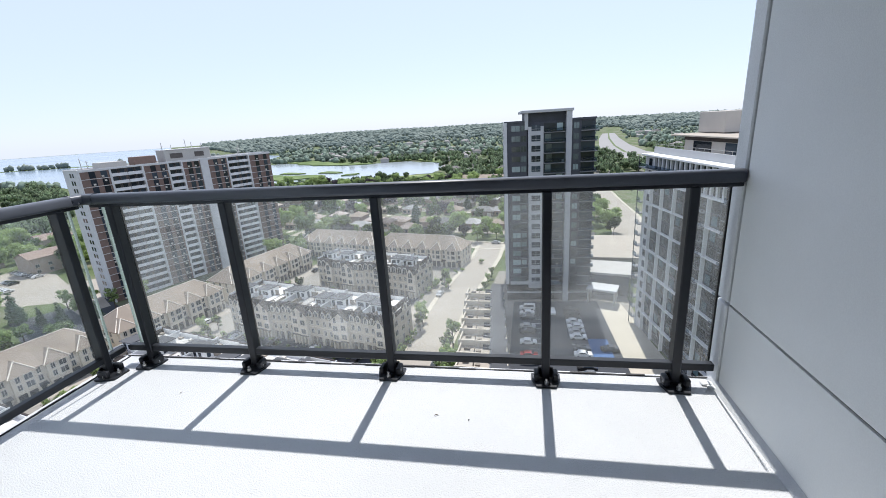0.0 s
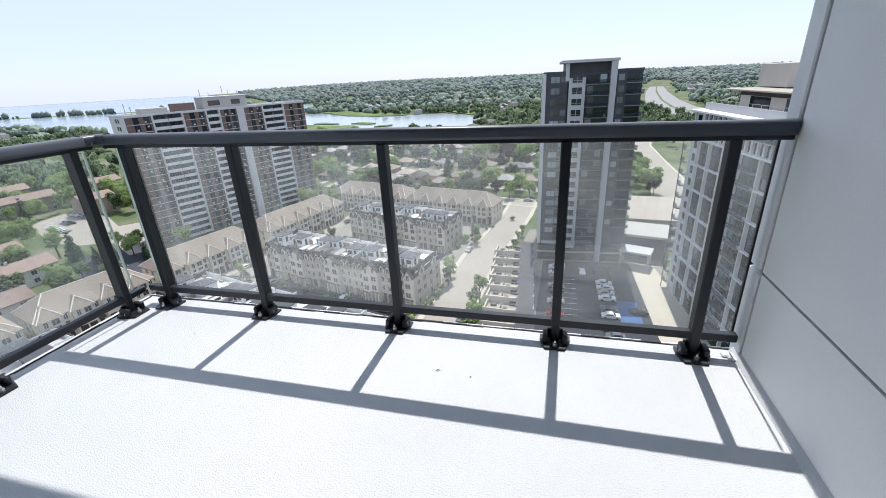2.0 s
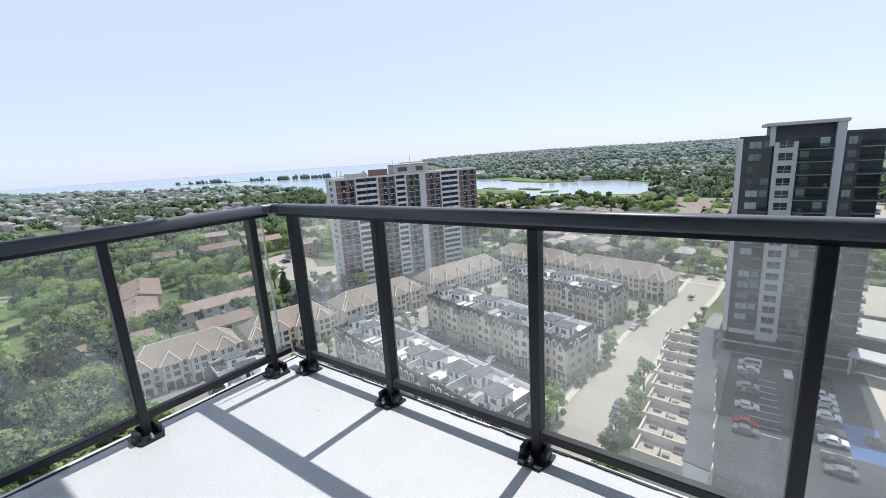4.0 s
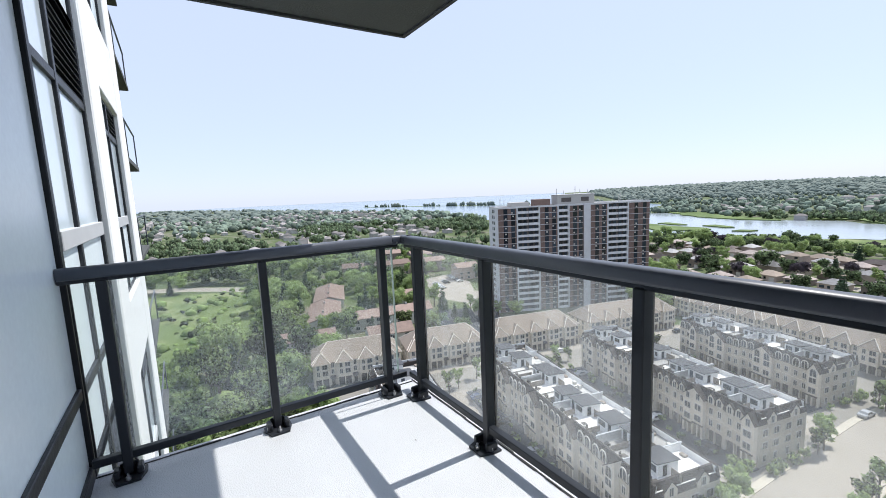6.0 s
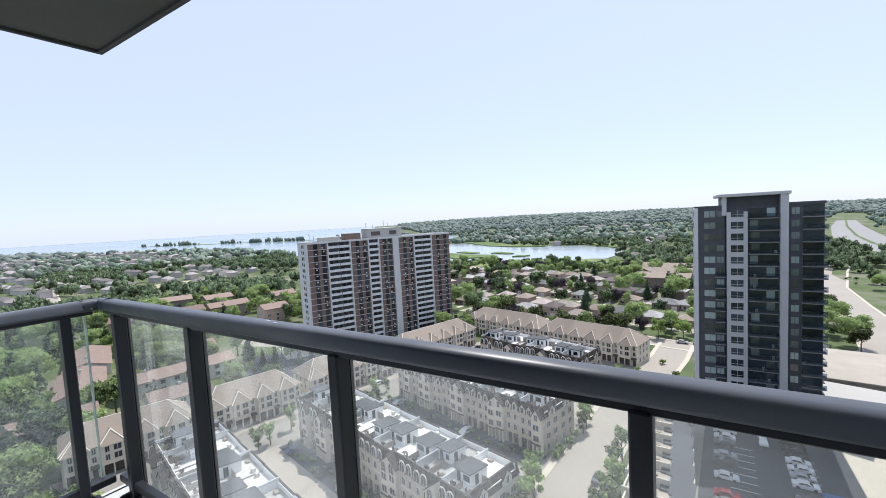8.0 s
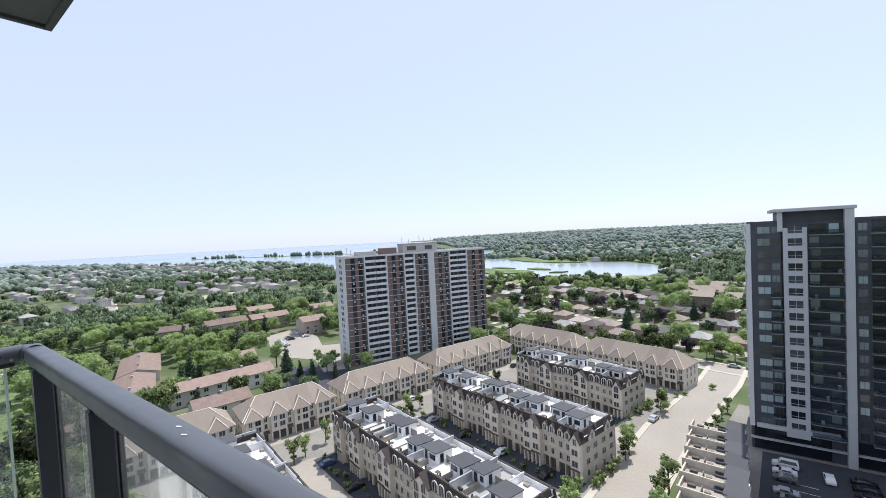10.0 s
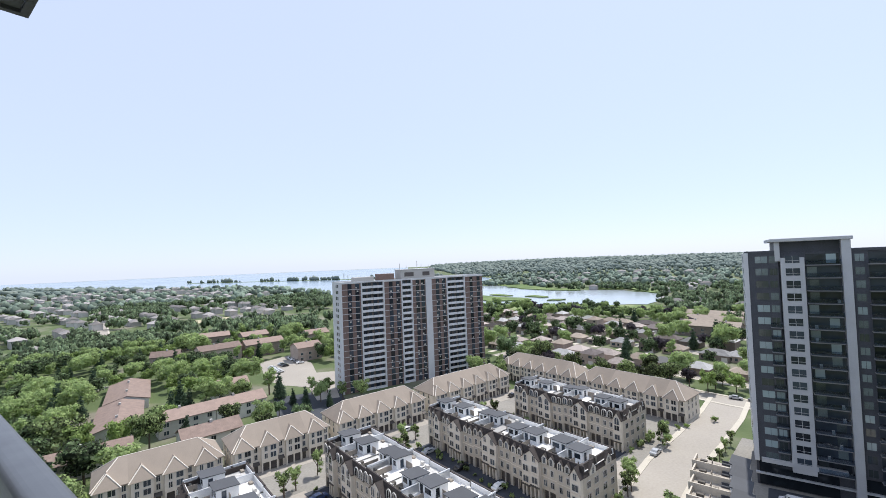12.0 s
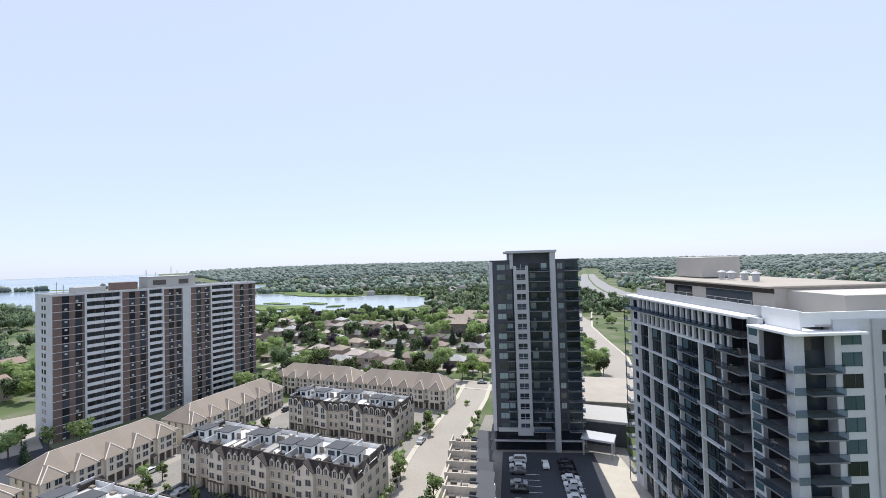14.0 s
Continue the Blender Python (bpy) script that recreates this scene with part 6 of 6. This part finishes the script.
def plant():
    rnd = random.Random(21)
    spots = []

    def area(n, x0, x1, y0, y1, kinds, smin, smax, gap, room=3.0, test=None):
        made = tries = 0
        while made < n and tries < n * 12:
            tries += 1
            x, y = rnd.uniform(x0, x1), rnd.uniform(y0, y1)
            if not free(x, y, room) or (test and not test(x, y)) or any((x - a) ** 2 + (y - c) ** 2 < gap * gap for a, c in spots):
                continue
            spots.append((x, y))
            tree(rnd.choice(kinds), x, y, rnd.uniform(smin, smax), rnd)
            made += 1
    wood = ("broad", "deep", "tall", "broad", "deep", "conifer", "broad", "bright", "tall", "deep")
    off = lambda x, y: not inside(x, y, MEADOW)
    def off_road(x, y):
        return off(x, y) and not (abs((x + 322) * 0.74 - (y - 6) * 0.67) < 11 and -350 < x < -255)
    area(300, -350, -128, -90, 50, wood, 0.85, 1.35, 4.8, 4, off_road)
    area(64, -165, -62, -34, 27, ("broad", "bright", "broad", "tall", "broad", "deep"), 0.7, 1.1, 5.5, 5, off)
    area(30, -290, -165, -40, 24, ("shrub",), 0.8, 1.6, 5, 3, lambda x, y: inside(x, y, MEADOW))
    area(215, -350, -165, 50, 205, ("broad", "deep", "tall", "conifer", "bright", "broad", "deep"), 0.75, 1.2, 5.0, 4.5, lambda x, y: not (-247 < x < -180 and 115 < y < 161) and not (-195 < x < -150 and 108 < y < 148))
    area(13, -172, -126, 48, 126, ("broad", "conifer", "bright", "tall", "deep"), 0.6, 0.9, 6, 4.0)
    area(14, -108, -92, 176, 214, ("conifer", "tall", "broad"), 0.7, 1.0, 5, 2)
    area(24, -100, -8, 196, 216, ("broad", "purple", "bright", "conifer", "broad"), 0.6, 0.95, 6, 3, lambda x, y: y > 200)
    area(250, -240, 45, 212, 425, ("broad", "deep", "purple", "deep", "conifer", "broad", "tall", "deep"), 0.75, 1.25, 6.0, 2.2)
    area(34, -290, -70, 372, 412, ("broad", "tall", "broad"), 0.8, 1.1, 7, 3)
    area(12, 40, 52, 205, 330, ("broad", "deep"), 0.7, 1.0, 4.5, 3)
    area(64, 78, 150, 230, 470, ("broad", "deep", "shrub", "shrub", "shrub"), 0.6, 1.2, 5, 3)
    for y in range(62, 104, 6):
        tree("small", -14.6 + rnd.uniform(-0.8, 0.8) - (y - 80) * 0.02, y, rnd.uniform(1.15, 1.55), rnd, "street trees")
    for x, y, s in ((-26.5, 112, 1.0), (-25.6, 106, 0.8), (-24.5, 146, 0.9), (-23.5, 142, 0.8), (-22.5, 139, 0.7), (-29.5, 80, 1.1), (-30, 73, 1.0), (-27, 66, 1.2), (-92, 100, 0.9), (-90, 104, 0.8), (-98, 72, 0.9), (-97, 78, 0.8),
                    (-81, 131, 0.8), (-11.5, 124, 0.5), (-10.5, 130, 0.6), (-9.5, 137, 0.6), (-8.5, 144, 0.6), (-7.5, 150, 0.6), (-100, 92, 0.9), (-96, 64, 0.9), (-88, 97, 0.8), (-87, 92, 1.0), (-77, 133, 0.9), (-74, 129, 0.7), (-95, 60, 1.0), (-27.5, 70, 1.3), (-25.5, 109, 1.0), (-27.8, 76, 1.2), (-28.6, 71, 1.0), (-24, 140.5, 0.9)):
        tree("small", x, y, s * 1.3, rnd, "street trees")
    for x, y in ((-28, 118), (-27, 100), (-28, 94), (-25, 150), (-31, 88), (-88, 98), (-86, 94), (-13, 168), (-20, 158), (-22, 155), (-33, 62)):
        tree("shrub", x, y, rnd.uniform(0.5, 0.9), rnd, "planted shrubs")
    for x, y, k in ((-166, 450, 0.8), (-158, 446, 1.0), (-150, 452, 0.7), (-138, 436, 1.1), (-131, 432, 0.9), (-126, 440, 0.8), (-120, 462, 1.0), (-205, 352, 1.1), (-190, 356, 1.0), (-160, 354, 1.1), (-172, 350, 0.9)):
        tree("deep" if k > 0.85 else "broad", x, y, k, rnd)
    tree("broad", -113, 176, 0.9, rnd)
    tree("broad", -150, 74, 1.0, rnd)
    tree("broad", -146, 84, 0.9, rnd)
    tree("broad", -158, 52, 0.9, rnd)


plant()


def garden_trees():
    """Trees between the suburban houses, too many to count, one mesh to each colour of leaf."""
    for kinds, material, label in ((("broad", "tall"), M_leaf, "green trees of woods and suburban gardens"), (("bright",), M_leafbright, "yellow-green garden trees between the houses"), (("deep",), M_leafdeep, "dark green trees of woods and gardens"),
                                   (("purple",), M_leafpurple, "dark purple garden trees between the houses"), (("conifer",), M_leafdark, "dark conifers between the suburban houses"), (("shrub",), M_leaf, "low green bushes beside the highway")):
        V, F, n = [], [], 0
        for kind, key, x, y, s, a in LOOSE:
            if kind in kinds:
                v, f = CROWNS[key]
                c, q = math.cos(a), math.sin(a)
                V.append(np.stack([(v[:, 0] * c - v[:, 1] * q) * s + x, (v[:, 0] * q + v[:, 1] * c) * s + y, v[:, 2] * s + G], 1))
                F.append(f + n)
                n += len(v)
        if V:
            tagged(new("garden_trees", from_arrays("garden_trees", np.concatenate(V), np.concatenate(F), material)), label, "trees", "", "stuff")


garden_trees()


def undergrowth():
    """Bushes and tall weeds over the rough ground at the wood's edge."""
    rnd = random.Random(31)
    for material, n, label in ((M_leaf, 420, "dense green undergrowth at the wood's edge"), (M_leafbright, 260, "bright green bushes and tall weeds")):
        spots = []
        while len(spots) < n:
            x, y = rnd.uniform(-300, -66), rnd.uniform(-60, 34)
            if not free(x, y, 2) or inside(x, y, MEADOW) and rnd.random() < 0.8:
                continue
            s = rnd.uniform(0.5, 1.5)
            spots.append((x, y, G - 0.3, 1.9 * s, 2.2 * s))
        clump_field("undergrowth", spots, ICO2, material, label)


# ---------------------------------------------------------------- distance: woods and suburbs too many to count
LAKE_EDGE = [(-640, 504), (-700, 545), (-1090, 600), (-1512, 500), (-2680, 350), (-3900, -60)]
LAKE = [(-560, 470), (-700, 545), (-1090, 600), (-1512, 500), (-2680, 350), (-3900, -60), (-4300, -900), (-4850, -600), (-4780, 600), (-4300, 2100), (-3400, 3300), (-3000, 3800), (-2000, 2500), (-1080, 1500), (-640, 1100), (-500, 800), (-470, 640)]
POND = [(-470, 790), (-400, 806), (-330, 745), (-253, 690), (-179, 712), (-106, 655), (-96, 560), (-101, 515), (-160, 498), (-193, 489), (-250, 482), (-282, 470), (-360, 500), (-480, 560), (-520, 700)]
MARSH = [(-330, 418), (-95, 412), (-60, 455), (-90, 520), (-200, 490), (-310, 470)]


def dry(x, y):
    return not inside(x, y, LAKE) and not inside(x, y, POND) and not inside(x, y, MARSH)


def off_highway(x, y):
    line = [(214, 480), (176, 585), (166, 700), (182, 850), (225, 1120), (288, 1450), (400, 1950)]
    for (ax, ay), (bx, by) in zip(line[:-1], line[1:]):
        if ay - 20 <= y <= by + 20:
            if abs(x - (ax + (bx - ax) * (y - ay) / (by - ay))) < 38:
                return False
    return not (abs((x + 494) * 0.235 - (y - 124) * 0.97) < 17 and -1020 < x < -390)


def clump_field(name, spots, base, material, label):
    rng = np.random.default_rng(len(spots))
    iv, jf = base
    k = len(iv)
    V = np.empty((len(spots) * k, 3))
    for i, (x, y, z, r, h) in enumerate(spots):
        V[i * k:(i + 1) * k] = iv * rng.uniform(0.62, 1.25, (k, 1)) * (r, r, h * 0.62) + (x, y, z + h * 0.45)
    F = np.concatenate([jf + i * k for i in range(len(spots))])
    ob = new(name, from_arrays(name, V, F, material))
    return tagged(ob, label, "trees", "", "stuff")


undergrowth()


def foundation_planting():
    """Low bushes along the fronts and ends of the terrace rows."""
    rnd = random.Random(52)
    spots = []
    c, q = math.cos(radians(-13)), math.sin(radians(-13))
    for x, y, n in ((-72, 138.8, 6), (-84, 103.5, 8), (-91, 69.5, 9)):
        for i in range(n * 2):
            u, v = 6.8 * (i // 2) + (3.9 if i % 2 else 0.2) + rnd.uniform(-0.3, 0.3), -rnd.uniform(2.0, 5.0)
            h = rnd.uniform(0.7, 1.5)
            spots.append((x + u * c - v * q, y + u * q + v * c, G, h * 0.8, h * 1.3))
        for i in range(9):
            u, v, h = 6.8 * n + rnd.uniform(1.2, 2.4), rnd.uniform(0, 14), rnd.uniform(0.8, 2.2)
            spots.append((x + u * c - v * q, y + u * q + v * c, G, h * 0.7, h * 1.3))
    crown_field("foundation_planting", spots, M_leaf, "low green bushes along the townhouse fronts")


def crown_field(name, spots, material, label):
    """Many leafy crowns in one mesh, from five ragged patterns."""
    rng = np.random.default_rng(9)
    kinds = []
    for k in range(5):
        lobes = [(0, 0, 0.62, 0.42)] + [(math.cos(q * 1.4 + k) * rng.uniform(0.35, 0.62), math.sin(q * 1.4 + k) * rng.uniform(0.35, 0.62), rng.uniform(0.38, 0.8), rng.uniform(0.28, 0.42)) for q in range(5)]
        kinds.append(crown_arrays(rng, lobes, 230, 0.115, 0.88))
    V, F, n = [], [], 0
    for i, (x, y, z, r, h) in enumerate(spots):
        v, f = kinds[i % 5]
        a = rng.uniform(0, 6.28)
        c, s = math.cos(a) * r * 1.15, math.sin(a) * r * 1.15
        V.append(np.stack([v[:, 0] * c - v[:, 1] * s + x, v[:, 0] * s + v[:, 1] * c + y, v[:, 2] * h * 1.05 + z], 1))
        F.append(f + n)
        n += len(v)
    return tagged(new(name, from_arrays(name, np.concatenate(V), np.concatenate(F), material)), label, "trees", "", "stuff")


foundation_planting()


def distance():
    rnd = random.Random(77)
    near, far, roofs, walls = [], [], B(), B()
    # left-hand suburb and woods down to the lake
    n = 0
    while n < 2250:
        r, a = rnd.uniform(360, 1750) ** 1.0, rnd.uniform(-112, -52)
        x, y = r * math.sin(radians(a)), r * math.cos(radians(a))
        if not dry(x, y) or not off_highway(x, y) or not free(x, y, 4) or -535 < x < -430 and 178 < y < 298:
            continue
        belt = noise.noise(Vector((x * 0.006, y * 0.006, 0)))
        if belt < 0.02 and rnd.random() < 0.84:
            continue
        s = rnd.uniform(0.7, 1.3)
        near.append((x, y, height(x, y), 5.7 * s, 9.6 * s))
        n += 1
    # right-hand woods from the pond back to the hills
    n = 0
    while n < 3600:
        r = 430 + 1700 * rnd.random() ** 1.3
        a = rnd.uniform(-36, 40)
        x, y = r * math.sin(radians(a)), r * math.cos(radians(a))
        if not dry(x, y) or not off_highway(x, y) or y < 432:
            continue
        s = rnd.uniform(0.7, 1.35)
        near.append((x, y, height(x, y), 4.8 * s, 8.5 * s))
        n += 1
    n = 0
    while n < 7000:
        r, a = rnd.uniform(1700, 4700), rnd.uniform(-40, 46)
        x, y = r * math.sin(radians(a)), r * math.cos(radians(a))
        if not dry(x, y) or not off_highway(x, y):
            continue
        s = rnd.uniform(0.7, 1.4) * (0.8 + r / 3500)
        far.append((x, y, height(x, y), 8 * s, 9 * s))
        n += 1
    n = 0
    while n < 1500:
        r, a = rnd.uniform(1500, 4300), rnd.uniform(-125, -70)
        x, y = r * math.sin(radians(a)), r * math.cos(radians(a))
        if not dry(x, y):
            continue
        s = rnd.uniform(0.8, 1.5)
        far.append((x, y, G, 13 * s, 11 * s))
        n += 1
    # trees on the spit and along the lake shore
    for i in range(190):
        u = rnd.random()
        x, y = -2050 + u * 1400, 830 + u * 450 + 40 * math.sin(u * 9) * 0.2
        if noise.noise(Vector((u * 11, 0, 2))) > -0.1:
            s = rnd.uniform(0.6, 1.5)
            near.append((x, y, G + 0.4, 6 * s, 12 * s))
    for (ax, ay), (bx, by) in zip(LAKE_EDGE[:-1], LAKE_EDGE[1:]):
        for i in range(int(math.hypot(bx - ax, by - ay) / 14)):
            u, s = rnd.random(), rnd.uniform(0.7, 1.4)
            near.append((ax + (bx - ax) * u + rnd.uniform(-12, 12), ay + (by - ay) * u - rnd.uniform(6, 40), G, 6 * s, 11 * s))
    # pond rim
    for (ax, ay), (bx, by) in zip(POND, POND[1:] + POND[:1]):
        for i in range(int(math.hypot(bx - ax, by - ay) / 9)):
            if ay + by > 1350 or rnd.random() < 0.12:
                u, s = rnd.random(), rnd.uniform(0.6, 1.2)
                near.append((ax + (bx - ax) * u, ay + (by - ay) * u + (14 if ay + by > 1300 else -10), G, 5 * s, 8.5 * s))
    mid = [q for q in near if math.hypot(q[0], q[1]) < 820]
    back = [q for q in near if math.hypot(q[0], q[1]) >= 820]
    # each farther belt takes a hazier leaf colour
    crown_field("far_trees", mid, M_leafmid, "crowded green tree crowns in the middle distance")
    clump_field("distant_trees", [q for q in back if math.hypot(q[0], q[1]) < 1400], ICO2, M_leafhaze, "tree crowns towards the horizon, coloured grey-green for haze")
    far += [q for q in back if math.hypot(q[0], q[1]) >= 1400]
    clump_field("far_woods", far, ICO1, M_farwood, "woodland on the far hills, coloured grey-green for haze")
    # rows of far houses
    count = 0
    while count < 820:
        if rnd.random() < 0.7:
            r, a = rnd.uniform(430, 1500), rnd.uniform(-112, -58)
        else:
            r, a = rnd.uniform(470, 1350), rnd.uniform(-26, 40)
        x, y = r * math.sin(radians(a)), r * math.cos(radians(a))
        x, y = round(x / 19) * 19 + rnd.uniform(-2, 2), round(y / 32) * 32 + rnd.uniform(-3, 3)
        if not dry(x, y) or not off_highway(x, y):
            continue
        if r < 1500 and noise.noise(Vector((x * 0.006, y * 0.006, 0))) > 0.1:
            continue
        z, w, d, h = height(x, y), rnd.uniform(10, 15), rnd.uniform(8, 10), rnd.uniform(4.2, 6.8)
        if r > 1200:
            w, h = w * 1.5, h + 4
        walls.box(x, x + w, y, y + d, z - 1, z + h)
        roofs.add([(x - 0.5, y - 0.5, z + h), (x + w + 0.5, y - 0.5, z + h), (x + w + 0.5, y + d + 0.5, z + h), (x - 0.5, y + d + 0.5, z + h), (x + w * 0.3, y + d / 2, z + h + 2.6), (x + w * 0.7, y + d / 2, z + h + 2.6)],
                  [(0, 1, 5, 4), (1, 2, 5), (2, 3, 4, 5), (3, 0, 4)])
        count += 1
    M_fw = mat("far_house_walls", (0.46, 0.44, 0.42), 0.9, vary=0.1, scale=0.05, island=0.9, bump=0)
    M_fr = mat("far_house_roofs", (0.27, 0.25, 0.24), 0.9, vary=0.2, scale=0.05, island=0.9, bump=0)
    tagged(part("far_houses", walls, M_fw), "pale walls of far suburban houses", "houses", "", "stuff")
    tagged(part("far_house_roofs", roofs, M_fr), "brown roofs of far suburban houses", "houses", "", "stuff")


distance()
